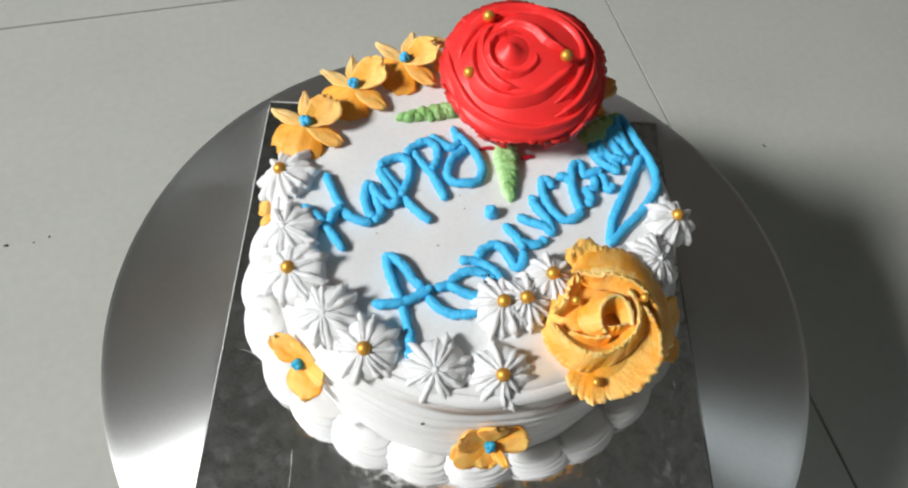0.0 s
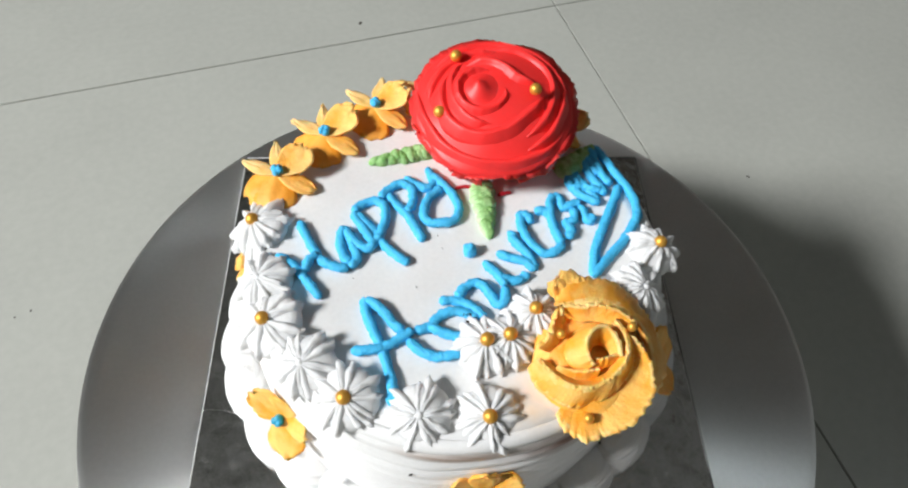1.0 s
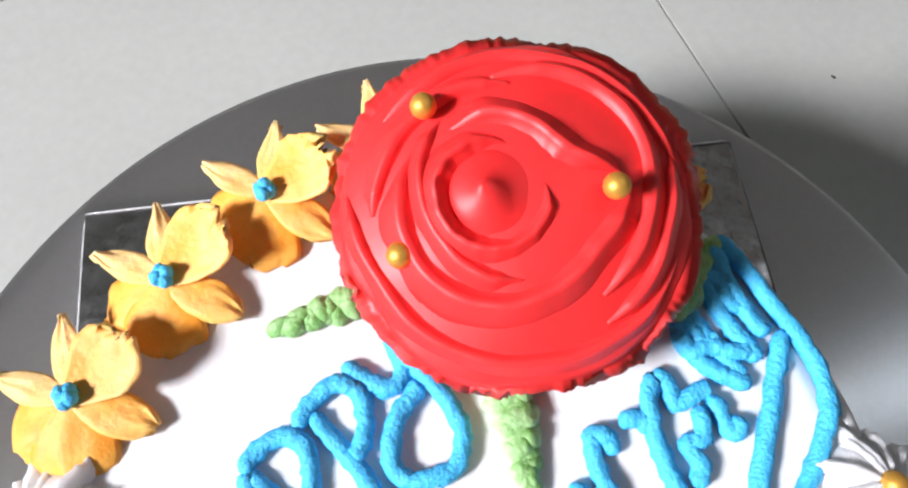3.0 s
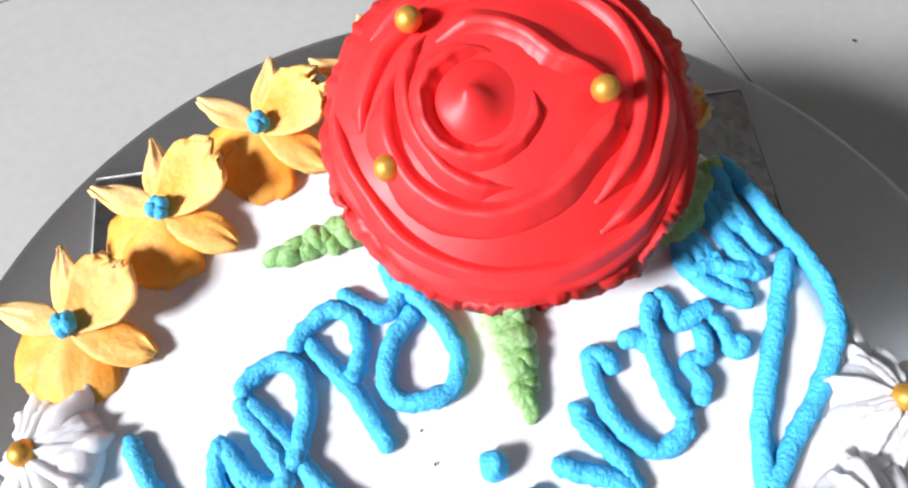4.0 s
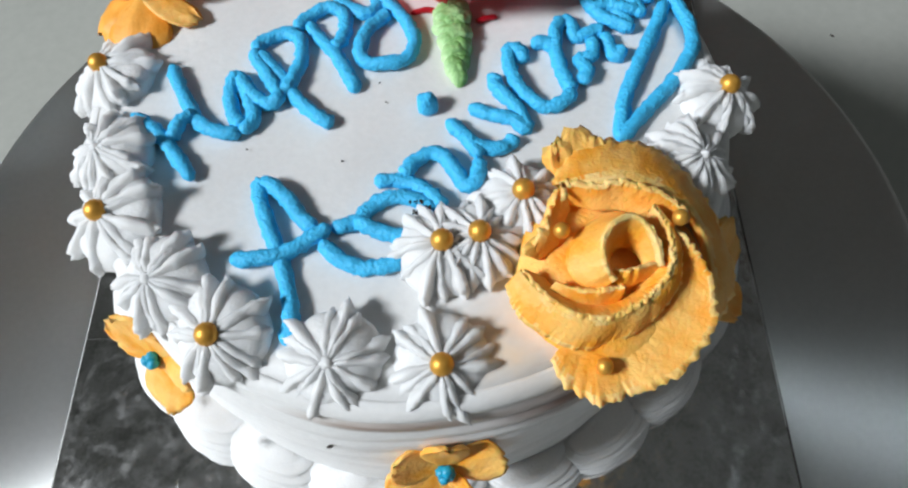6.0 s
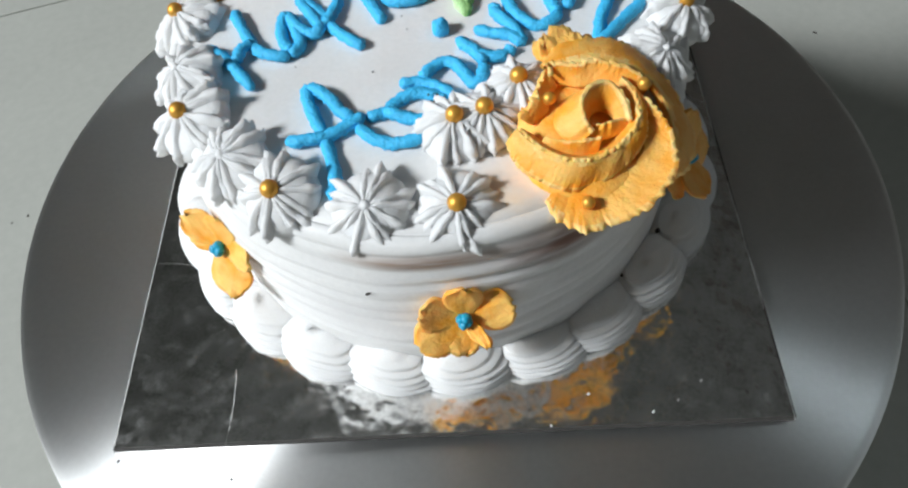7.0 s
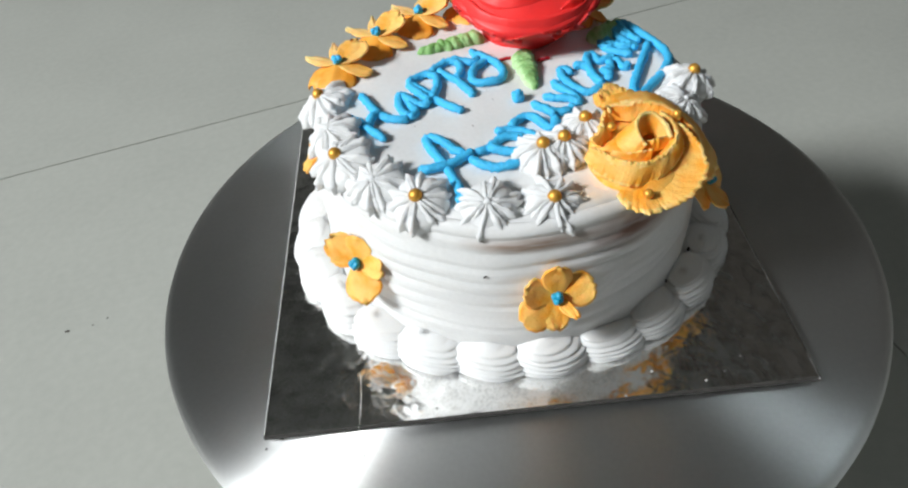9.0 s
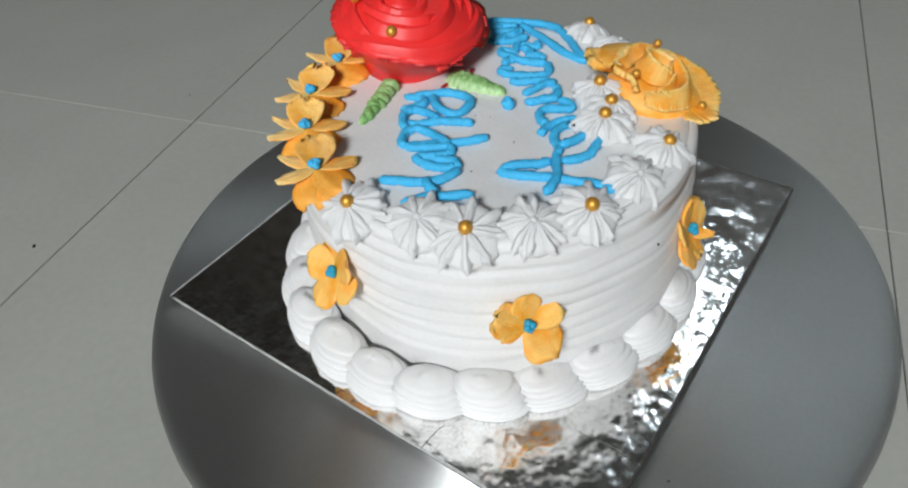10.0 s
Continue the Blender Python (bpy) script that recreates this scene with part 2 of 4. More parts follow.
def smooth_line(points, steps=5):
    """A Catmull-Rom line through 3D places."""
    ps = [Vector(p) for p in points]
    ps = [2 * ps[0] - ps[1]] + ps + [2 * ps[-1] - ps[-2]]
    out = []
    for a, b, c, d in zip(ps, ps[1:], ps[2:], ps[3:]):
        for k in range(steps):
            t = k / steps
            out.append(0.5 * (2 * b + (c - a) * t + (2 * a - 5 * b + 4 * c - d) * t * t + (3 * b - a - 3 * c + d) * t**3))
    return out + [ps[-2]]


def piped(bm, points, r, seed=0.0, n=9, steps=6, rough=0.34):
    """A cord of icing squeezed along a line, with rounded, lumpy skin and blunt ends."""
    line = smooth_line(points, steps)
    rows = []
    count = len(line)
    for i, p in enumerate(line):
        ahead = (line[min(i + 1, count - 1)] - line[max(i - 1, 0)]).normalized()
        side = ahead.cross(Vector((0, 0, 1)))
        side = side.normalized() if side.length > 1e-6 else Vector((1, 0, 0))
        up = side.cross(ahead)
        end = 1.0
        if i in (0, count - 1):
            end = 0.45
        elif i in (1, count - 2):
            end = 0.9
        row = []
        for k in range(n):
            a = 2 * math.pi * k / n
            q = p + (side * math.cos(a) + up * math.sin(a) * 0.9) * r * end
            s = 1 + rough * noise.noise(q * 700 + Vector((seed, seed, 0)))
            row.append(p + (q - p) * s)
        rows.append(row)
    vs = grid(bm, rows, close_v=True)
    bm.faces.new(vs[0])
    bm.faces.new(vs[-1])


# ---- room ----
# walls, ceiling and window frames stay out of view, added to shape the light
def structure(name, bm, mat, label, smooth=False):
    ob = part(name, bm, mat, None, label, smooth)
    ob.matrix_world = ROOM
    return tagged(ob, kind="structure")


def wall_with_window(name, x0, x1, mid, wide, low, high, mat, label):
    bm = bmesh.new()
    e = HALF + 0.2
    box(bm, x0, x1, -e, mid - wide / 2, 0, HIGH)
    box(bm, x0, x1, mid + wide / 2, e, 0, HIGH)
    box(bm, x0, x1, mid - wide / 2, mid + wide / 2, 0, low)
    box(bm, x0, x1, mid - wide / 2, mid + wide / 2, high, HIGH)
    return structure(name, bm, mat, label)


def window_unit(name, x, mid, wide, low, high):
    holder = tagged(new(name), "unseen brown frame added round a window opening", "window", kind="structure")
    holder.matrix_world = ROOM @ pose(x, mid, low)
    w, h, f = wide / 2, high - low, 0.03
    for label, y0, y1, z0, z1 in (("sill", -w, w, 0, f), ("head", -w, w, h - f, h), ("stile", -w, -w + f, f, h - f), ("stile", w - f, w, f, h - f)):
        bm = bmesh.new()
        box(bm, -0.03, 0.03, y0, y1, z0, z1, 0.004)
        part(label, bm, FRAME, holder, smooth=False)


wall_with_window("wall_west", -HALF - 0.2, -HALF, WEST_Y, 0.90, 2.12, 2.84, WALL, "unseen grey wall with a small window, added to shape the light")
wall_with_window("wall_east", EAST, EAST + 0.2, EAST_Y, 0.24, 1.86, 2.38, DARK_WALL, "unseen dark wall with a narrow window, added to cut bounced light")
window_unit("window_1", -HALF - 0.10, WEST_Y, 0.90, 2.12, 2.84)
window_unit("window_2", EAST + 0.10, EAST_Y, 0.24, 1.86, 2.38)
for name, y0, paint, label in (("wall_north", HALF, LIGHT_WALL, "unseen lighter wall added to bounce light back"), ("wall_south", -HALF - 0.2, LIGHT_WALL, "unseen lighter wall added to bounce light back")):
    bm = bmesh.new()
    box(bm, -HALF, EAST, y0, y0 + 0.2, 0, HIGH)
    structure(name, bm, paint, label)
bm = bmesh.new()
box(bm, -HALF - 0.2, EAST + 0.2, -HALF - 0.2, HALF + 0.2, HIGH, HIGH + 0.15)
structure("ceiling", bm, CEIL, "unseen grey ceiling added for bounced light and reflections")
bm = bmesh.new()
box(bm, -HALF - 0.2, EAST + 0.2, -HALF - 0.2, HALF + 0.2, -0.1, -0.0015)
FLOOR = structure("floor", bm, GROUT, "floor of large grey glossy tiles with thin dark joints")

# ---- turntable ----
table = thing("cake_turntable", pose(0.001, -0.0055, 0), "round spun steel cake turntable standing on the tiled floor", "turntable")
bm = bmesh.new()
lathe(bm, [(0.020, -0.003), (0.020, 0.0), (0.08, 0.0), (0.152, 0.0), (0.1570, -0.0006), (0.1597, -0.0022), (0.1613, -0.005), (0.1618, -0.009), (0.1615, -0.017),
           (0.1600, -0.0172), (0.1595, -0.009), (0.152, -0.003)], 160)
plate = part("plate", bm, STEEL, table)
plate.location = (0, 0, TOP)
bm = bmesh.new()
lathe(bm, [(0.0, -0.004), (0.0203, -0.004), (0.0203, 0.0002), (0.0, 0.0002)], 40)
part("hub", bm, STEEL, plate, smooth=False)
bm = bmesh.new()
lathe(bm, [(0.0, 0.012), (0.045, 0.012), (0.030, 0.03), (0.022, 0.06), (0.022, 0.11), (0.035, TOP - 0.0042), (0.0, TOP - 0.0042)], 48)
part("pedestal", bm, STEEL, table)
bm = bmesh.new()
lathe(bm, [(0.0, 0.0), (0.085, 0.0), (0.088, 0.004), (0.085, 0.009), (0.05, 0.0125), (0.0, 0.0125)], 64)
part("foot", bm, STEEL, table)


# ---- cake boards ----
def board(name, half, deep, thick, m, label):
    bm = bmesh.new()
    box(bm, -half, half, -deep, deep, 0, thick, 0.0005)
    ob = part(name, bm, FOIL, None, smooth=False)
    ob.matrix_world = m
    # dark strips paint shade along three edges; the west edge stays foil
    for x0, x1, y0, y1 in ((-half, half, -deep - 0.0003, -deep + 0.001), (-half, half, deep - 0.001, deep + 0.0003), (half - 0.001, half + 0.0003, -deep, deep)):
        bm = bmesh.new()
        box(bm, x0, x1, y0, y1, 0.0001, thick * 0.86, 0.0002)
        part("card_edge", bm, SHADED_CARD, ob, "dark card edge with shade and reflections painted in", smooth=False)
    return tagged(ob, label, "cake board", "cake boards")


board("cake_board", 0.0985, 0.0985, 0.0020, pose(-0.004, 0.0020, TOP + 0.0001, 0, 0, -0.8), "square card board covered in silver foil under another board")
board("cake_board", 0.1035, 0.1024, 0.0020, pose(-0.0003, 0.0019, TOP + 0.0023), "square silver foil cake board with crumpled dull shine")
BOARD = TOP + 0.0043
top_board = bpy.data.objects["cake_board.001"]
for x0, y0, x1, y1 in ((-0.1034, -0.0360, -0.0900, -0.0375), (-0.0680, -0.1034, -0.0680, -0.0770)):
    bm = bmesh.new()
    piped(bm, [(x0, y0, 0.0018), ((x0 + x1) / 2 + 0.0006, (y0 + y1) / 2 + 0.0004, 0.0019), (x1, y1, 0.0018)], 0.00035, x0)
    part("crease", bm, FOIL, top_board)

for x0, y0, x1, y1 in ((1, -1, 1, 1), (1, 1, -1, 1), (-1, 1, -1, -1)):
    h = 0.1032
    bm = bmesh.new()
    piped(bm, [(x0 * h + (x1 - x0) * h * s, y0 * h + (y1 - y0) * h * s, 0.0014 + 0.0002 * math.sin(s * 31 + x0)) for s in (0.0, 0.12, 0.25, 0.38, 0.5, 0.62, 0.75, 0.88, 1.0)], 0.00045, x0 * 3 + y0, rough=0.3)
    part("folded_edge", bm, SCUFFED, top_board)

# ---- cake ----
CREAM = TOP + 0.0735  # the flat top of the icing
RAD = 0.079
EDGE = 0.0035  # rounding of the rim


def comb(z):
    """Grooves that a toothed scraper leaves round the side."""
    h = (z - BOARD) / (CREAM - BOARD)
    if h < 0.2 or h > 0.945:
        return 0.0
    return -(0.00025 + 0.0004 * h) * abs(math.sin(math.pi * 11 * (h + 0.025))) ** 4 + 0.0003


def cake_wobble(p):
    a = math.atan2(p.y, p.x)
    n1 = noise.noise(Vector((math.cos(a) * 1.5, math.sin(a) * 1.5, p.z * 90)))
    n2 = noise.noise(Vector((p.x * 40, p.y * 40, p.z * 40)))
    r = math.hypot(p.x, p.y)
    k = 1 + (0.0009 * n1 + 0.0007 * n2) / RAD
    dz = 0.0007 * noise.noise(Vector((p.x * 30, p.y * 30, 7))) + 0.00025 * noise.noise(Vector((p.x * 120, p.y * 90, 3)))
    top = 1.0 if p.z > CREAM - 0.006 else 0.0
    if r > RAD - 0.008 and p.z > BOARD + 0.001:
        h = (p.z - BOARD) / (CREAM - BOARD)
        t = min(1.0, max(0.0, (h - 0.55) / 0.45))
        uneven = noise.noise(Vector((math.cos(a) * 2.2, math.sin(a) * 2.2, h * 9)))
        k += (comb(p.z + 0.0009 * noise.noise(Vector((math.cos(a) * 3, math.sin(a) * 3, 4)))) * max(0.0, 0.9 + 1.3 * uneven) - 0.0026 * t * t * (3 - 2 * t)) / RAD
    return Vector((p.x * k, p.y * k, p.z + dz * top * min(1, r / 0.01 + 0.3)))


bm = bmesh.new()
profile = [(0.0, BOARD + 0.0004), (RAD - 0.004, BOARD + 0.0004)]
steps = 110
for k in range(steps + 1):
    z = BOARD + 0.0004 + (CREAM - EDGE - 0.0004 - BOARD) * k / steps
    profile.append((RAD, z))
for k in range(1, 9):
    a = math.pi / 2 * k / 8
    profile.append((RAD - EDGE * (1 - math.cos(a)), CREAM - EDGE + EDGE * math.sin(a)))
profile += [(r, CREAM) for r in (0.068, 0.06, 0.05, 0.04, 0.03, 0.02, 0.01, 0.0005)]
cake = thing("cake", Matrix(), "round cake iced in smooth white cream with combed sides", "cake")
lathe(bm, profile[:-8] + [(RAD - EDGE - 0.0006, CREAM - 0.003), (0.0005, CREAM - 0.003)], 200, cake_wobble)
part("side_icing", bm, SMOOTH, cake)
bm = bmesh.new()
lathe(bm, [(RAD - EDGE - 0.0001, CREAM - 0.0025)] + [(r, CREAM) for r in (RAD - EDGE - 0.0001, 0.068, 0.06, 0.05, 0.04, 0.03, 0.02, 0.01, 0.0005)], 200, cake_wobble)
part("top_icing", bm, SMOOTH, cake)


# ---- piped decorations ----
def ridge_mesh(seed):
    """One ridge of a star drop, for a star of radius 1: a wedge that widens outwards, with a sharp crest, and ends in a loose tip."""
    bm = bmesh.new()
    curl, drop = 0.10 * math.sin(seed * 2.3), 0.06 * math.sin(seed * 1.7)
    line = smooth_line([(0.04, 0, 0.58), (0.30, 0.03, 0.54), (0.60, 0.07 + curl * 0.4, 0.36 + drop), (0.86, 0.12 + curl, 0.14 + drop), (1.04, 0.17 + curl * 1.6, 0.06 + 1.6 * drop)], 5)
    rows, n, count = [], 12, len(line)
    for i, p in enumerate(line):
        s = i / (count - 1)
        w = 0.040 + 0.165 * s if s < 0.66 else max(0.025, 0.149 * (1 - ((s - 0.66) / 0.36) ** 1.6))
        w *= 1 + 0.10 * math.sin(15 * s + seed)
        ahead = (line[min(i + 1, count - 1)] - line[max(i - 1, 0)]).normalized()
        side = ahead.cross(Vector((0, 0, 1))).normalized()
        up = side.cross(ahead)
        row = []
        for k in range(n):
            a = 2 * math.pi * k / n
            c, h = math.cos(a), math.sin(a)
            high = (0.04 + 1.3 * w) * (1 - abs(c) ** 1.6) if h > 0 else -2.4 * w * abs(h)
            q = p + side * c * w + up * high
            row.append(q + Vector((1, 1, 1)) * (0.035 * noise.noise(q * 8 + Vector((seed, 0, 0))) + 0.03 * s * noise.noise(q * 21 + Vector((0, seed, 0)))))
        rows.append(row)
    vs = grid(bm, rows, close_v=True)
    bm.faces.new(vs[0])
    bm.faces.new(vs[-1])
    return bm


RIDGES = []
for k in range(6):
    ob = part("ridge", ridge_mesh(k + 1), WHITE)
    RIDGES.append(ob.data)
    bpy.data.objects.remove(ob)


def white_star(x, y, z, r=0.0125, h=0.0068, tilt=22, lobes=11, seed=0, peak=0.0):
    """A drop of cream from a star nozzle: a soft core under a ring of ridges."""
    az = math.degrees(math.atan2(y, x))
    m = pose(x, y, TOP + z, 0, 0, az) @ pose(0, 0, 0, 0, tilt, 0) @ pose(0, 0, -h, 0, 0, seed * 37)
    ob = thing("cream_star", m, "ridged star of white whipped cream piped on the cake top", "cream star", "white cream stars")
    bm = bmesh.new()
    ball(bm, 1.0, Matrix.Diagonal((r * 0.92, r * 0.92, h * 0.98, 1)), 0.08, 28, 14, seed)
    if peak:
        ball(bm, 1.0, Matrix.Translation((0, 0, h * 0.8)) @ Matrix.Diagonal((r * 0.16, r * 0.16, peak * 1.6, 1)), 0.2, 12, 8, seed)
    part("core", bm, WHITE, ob)
    for k in range(lobes):
        p = new("ridge", RIDGES[(k * 5 + seed) % 6])
        p.parent = ob
        long = r * (1 + 0.08 * math.sin(k * 2.7 + seed * 1.3))
        p.matrix_local = pose(0, 0, 0, 0, 0, 360 / lobes * k + 7 * math.sin(k * 4.1 + seed)) @ Matrix.Diagonal((long, r * 1.02, h * 1.64, 1))
    return ob


def pearl(x, y, z, r=0.0024):
    bm = bmesh.new()
    ball(bm, r, u=18, v=12)
    ob = part("gold_pearl", bm, GOLD)
    ob.matrix_world = pose(x, y, TOP + z)
    return tagged(ob, "small round gold sugar pearl pressed into the cream", "sugar pearl", "gold sugar pearls")


# pearl-topped stars: place of the pearl, lean of the star outwards
TOPPED = [(-0.0743, 0.0098, 0.0775, 26), (-0.0656, -0.0320, 0.0783, 26), (-0.0370, -0.0611, 0.0794, 26), (0.0086, -0.0677, 0.0780, 18), (0.0089, -0.0427, 0.0812, 5),
          (0.0166, -0.0413, 0.0820, 5), (0.0259, -0.0320, 0.0825, 0), (0.0753, -0.0025, 0.0780, 18)]
for k, (x, y, z, tilt) in enumerate(TOPPED):
    white_star(x, y, z - (0.0004 if k == 3 else 0.0010), r=0.0119 + 0.0006 * math.sin(k * 2.1) - (0.0014 if tilt < 10 else 0.0010 if tilt == 18 and x < 0.06 else 0.0020 if x > 0.06 else 0), h=0.0062, seed=k + 1, lobes=13 + k % 3, tilt=tilt * 0.95)
    pearl(x, y, z)
for k, (x, y) in enumerate(((-0.0692, -0.0155), (-0.0515, -0.0485), (-0.0136, -0.0670), (0.0660, -0.0218))):
    white_star(x, y, 0.0782, r=0.0110 - (0.0004 if x > 0.06 else 0), h=0.0062, seed=k + 31, lobes=14 + k % 2, peak=0.0016, tilt=22)


def shell_mesh(seed):
    """A swirl squeezed against the foot of the cake: rings of cream stacked in a leaning mound that curls over at its top."""
    bm = bmesh.new()
    rows, nu, nv = [], 46, 48
    for i in range(nu):
        v = i / (nu - 1)
        row = []
        for k in range(nv):
            a = 2 * math.pi * k / nv
            turn = v * 6.5 + a / (2 * math.pi) * 1.0 + 0.25 * math.sin(a * 2 + seed)
            ridge = abs(math.sin(math.pi * turn)) ** 0.8
            body = (1 - max(0.0, (v - 0.12) / 0.88) ** 2.6) ** 0.55 * (0.90 + 0.10 * min(1, v / 0.12))
            q = body * (0.89 + 0.13 * ridge) * (1 + 0.06 * noise.noise(Vector((math.cos(a), math.sin(a), v * 3 + seed)) * 2))
            lean = 0.0042 * v * v
            row.append(Vector((0.0098 * q * math.cos(a) - 0.0022 * v, 0.0156 * q * math.sin(a) - lean, 0.0118 * v * (1 + 0.05 * math.sin(a + seed)))))
        rows.append(row)
    vs = grid(bm, rows, close_v=True)
    bm.faces.new(vs[0])
    bm.faces.new(vs[-1])
    return bm


SHELLS = 24
swirls = [part("cream_shell", shell_mesh(k * 1.7), WHITE) for k in range(4)]
for k in range(SHELLS):  # a ring that is a little wider than deep
    a = radians(-100 + 360 / SHELLS * k)
    m = pose(0.0903 * math.cos(a), 0.0025 + 0.0824 * math.sin(a), BOARD + 0.0001, 0, 0, math.degrees(a) + 7 * math.sin(k * 2.3)) @ Matrix.Diagonal((1, 1, 1 + 0.10 * math.sin(k * 1.9), 1))
    ob = swirls[k] if k < 4 else new("cream_shell", swirls[k % 4].data)
    ob.matrix_world = m
    tagged(ob, "ridged swirl of white cream piped round the foot of the cake", "cream swirl", "white cream swirls")


def fan_petal(length, wide, lift, cup, seed, thick=0.0014, point=0.0, rag=1.0):
    """A petal squeezed from a flat nozzle: a rounded or tongue-shaped blade with a ragged lip, along +x."""
    bm = bmesh.new()
    rows, nu, nv = [], 13, 12
    c = 0.66 - 0.22 * point
    for i in range(nv):
        v = i / (nv - 1)
        w = wide * (0.28 + 0.72 * math.sin(math.pi / 2 * v / c)) if v < c else wide * max(0.12, 1 - ((v - c) / (1 - c)) ** (2.4 - 0.9 * point)) ** (0.5 + 0.3 * point)
        row = []
        for j in range(nu):
            u = 2 * j / (nu - 1) - 1
            edge = 0.05 * noise.noise(Vector((u * 3, seed, v * 2))) + 0.06 * noise.noise(Vector((u * 9, seed, v)))
            x = length * (v + edge * v * rag)
            rough = noise.noise(Vector((u * 2.2, v * 2, seed + 5))) + 0.5 * rag * noise.noise(Vector((u * 6, v * 7, seed + 2)))
            z = math.sin(radians(lift)) * x * (0.55 + 0.45 * v) + cup * u * u * (0.3 + 0.7 * v) + 0.0009 * v * rough
            row.append(Vector((x * math.cos(radians(lift)), w * (u + 0.07 * noise.noise(Vector((v * 5, u, seed)))), z)))
        rows.append(row)
    slab(bm, rows, thick)
    return bm


def flower(m, petals, mat, label, group, centre=BLUE, seed=0, size=1.0, deep=False):
    """petals: rows of angle, length, half width, lift, cup, point, raggedness."""
    ob = thing("cream_flower", m, label, "cream flower", group)
    for k, (ang, length, wide, lift, cup, point, rag) in enumerate(petals):
        # tone carries light as well: broad petals shaded deep, narrow ones lit pale
        p = part("petal", fan_petal(length * size, wide * size, lift, cup, seed * 9.1 + k * 2.3, point=point, rag=rag), (SHADED_AMBER if rag < 2 and wide > 0.006 else LIT_PALE if rag < 1 else mat) if deep else mat, ob)
        p.matrix_local = pose(0, 0, 0, 0, 0, ang)
    bm = bmesh.new()
    for k in range(4):
        ball(bm, 0.0015, pose(0.0009 * math.cos(k * 1.6 + seed), 0.0011 * math.sin(k * 1.6 + seed), 0.0016 + 0.0005 * (k % 2)), 0.25, 12, 8, k + seed)
    part("flower_centre", bm, centre, ob, "dab of bright blue icing")
    return ob


TOP_FLOWER = "yellow cream flower with ruffled petals on the cake rim"
for k, (x, y, turn) in enumerate(((-0.0670, 0.0321, 6), (-0.0505, 0.0527, 0), (-0.0307, 0.0683, -6), (-0.006, 0.0760, 4), (0.0450, 0.0570, -30))):
    rows = [(92 + 6 * math.sin(k * 2.3), 0.0172, 0.0032, 4, -0.0008, 0.85, 0.9), (153 + 5 * math.sin(k * 3.1), 0.0158, 0.0034, 6, -0.0008, 0.8, 0.9), (206, 0.0158, 0.0080, -20, -0.0026, 0.1, 1.5),
            (262, 0.0160, 0.0088, -16, -0.0026, 0.0, 1.5), (34 + 6 * math.sin(k * 1.7), 0.0160, 0.0078, 14, 0.0014, 0.0, 2.8), (329, 0.0170, 0.0044, -8, -0.0008, 0.4, 1.6)]
    flower(pose(x, y - 0.0012, TOP + 0.0786, 0, 0, turn), rows, YELLOW, TOP_FLOWER, "yellow flowers on the cake rim", seed=k + 1, size=0.93 if k < 4 else 0.72, deep=True)
SIDE_FLOWER = "small yellow cream flower with a blue centre on the cake side"
for k, (az, z, turn) in enumerate(((-140, 0.0420, 20), (-84.5, 0.0427, 5), (-27, 0.051, 20), (22, 0.046, 10), (168, 0.046, 30))):
    a = radians(az)
    rows = [(90 + 72 * j + turn + 10 * math.sin(j * 3.7 + k * 2), 0.0146 + 0.0016 * math.sin(j * 1.9 + k), 0.0070 + 0.0008 * math.sin(j * 2.9 + k), 11 + 13 * math.sin(j * 2.7 + k), -0.0004, 0.0, 0.9) for j in range(5)]
    if k == 0:  # petals bunched to one side
        rows = [(82, 0.0128, 0.0062, 22, -0.0004, 0.0, 1.2), (146, 0.0150, 0.0070, 14, -0.0004, 0.0, 1.2), (186, 0.0115, 0.0028, 6, 0, 0.2, 1.0), (8, 0.0140, 0.0058, 18, -0.0004, 0.0, 1.2), (294, 0.0168, 0.0086, 8, -0.0012, 0.0, 1.4)]
    if k == 1:
        rows = [(86, 0.0150, 0.0058, 30, -0.0006, 0.0, 1.2), (10, 0.0150, 0.0072, 10, -0.0004, 0.0, 1.2), (158, 0.0140, 0.0062, 16, -0.0004, 0.0, 1.2), (212, 0.0160, 0.0074, 6, -0.0010, 0.0, 1.2),
                (262, 0.0132, 0.0058, 2, -0.0004, 0.0, 1.8), (306, 0.0112, 0.0022, 30, 0, 0.4, 1.0)]
    r = 0.0812 if k == 1 else 0.0825
    flower(pose(r * math.cos(a), r * math.sin(a), TOP + z, 0, 0, az + (112 if k == 0 else 90)) @ pose(0, 0, 0, 58, 0, 0), rows, ORANGE, SIDE_FLOWER, "yellow flowers on the cake side", TEAL, seed=k + 11, size=0.93)


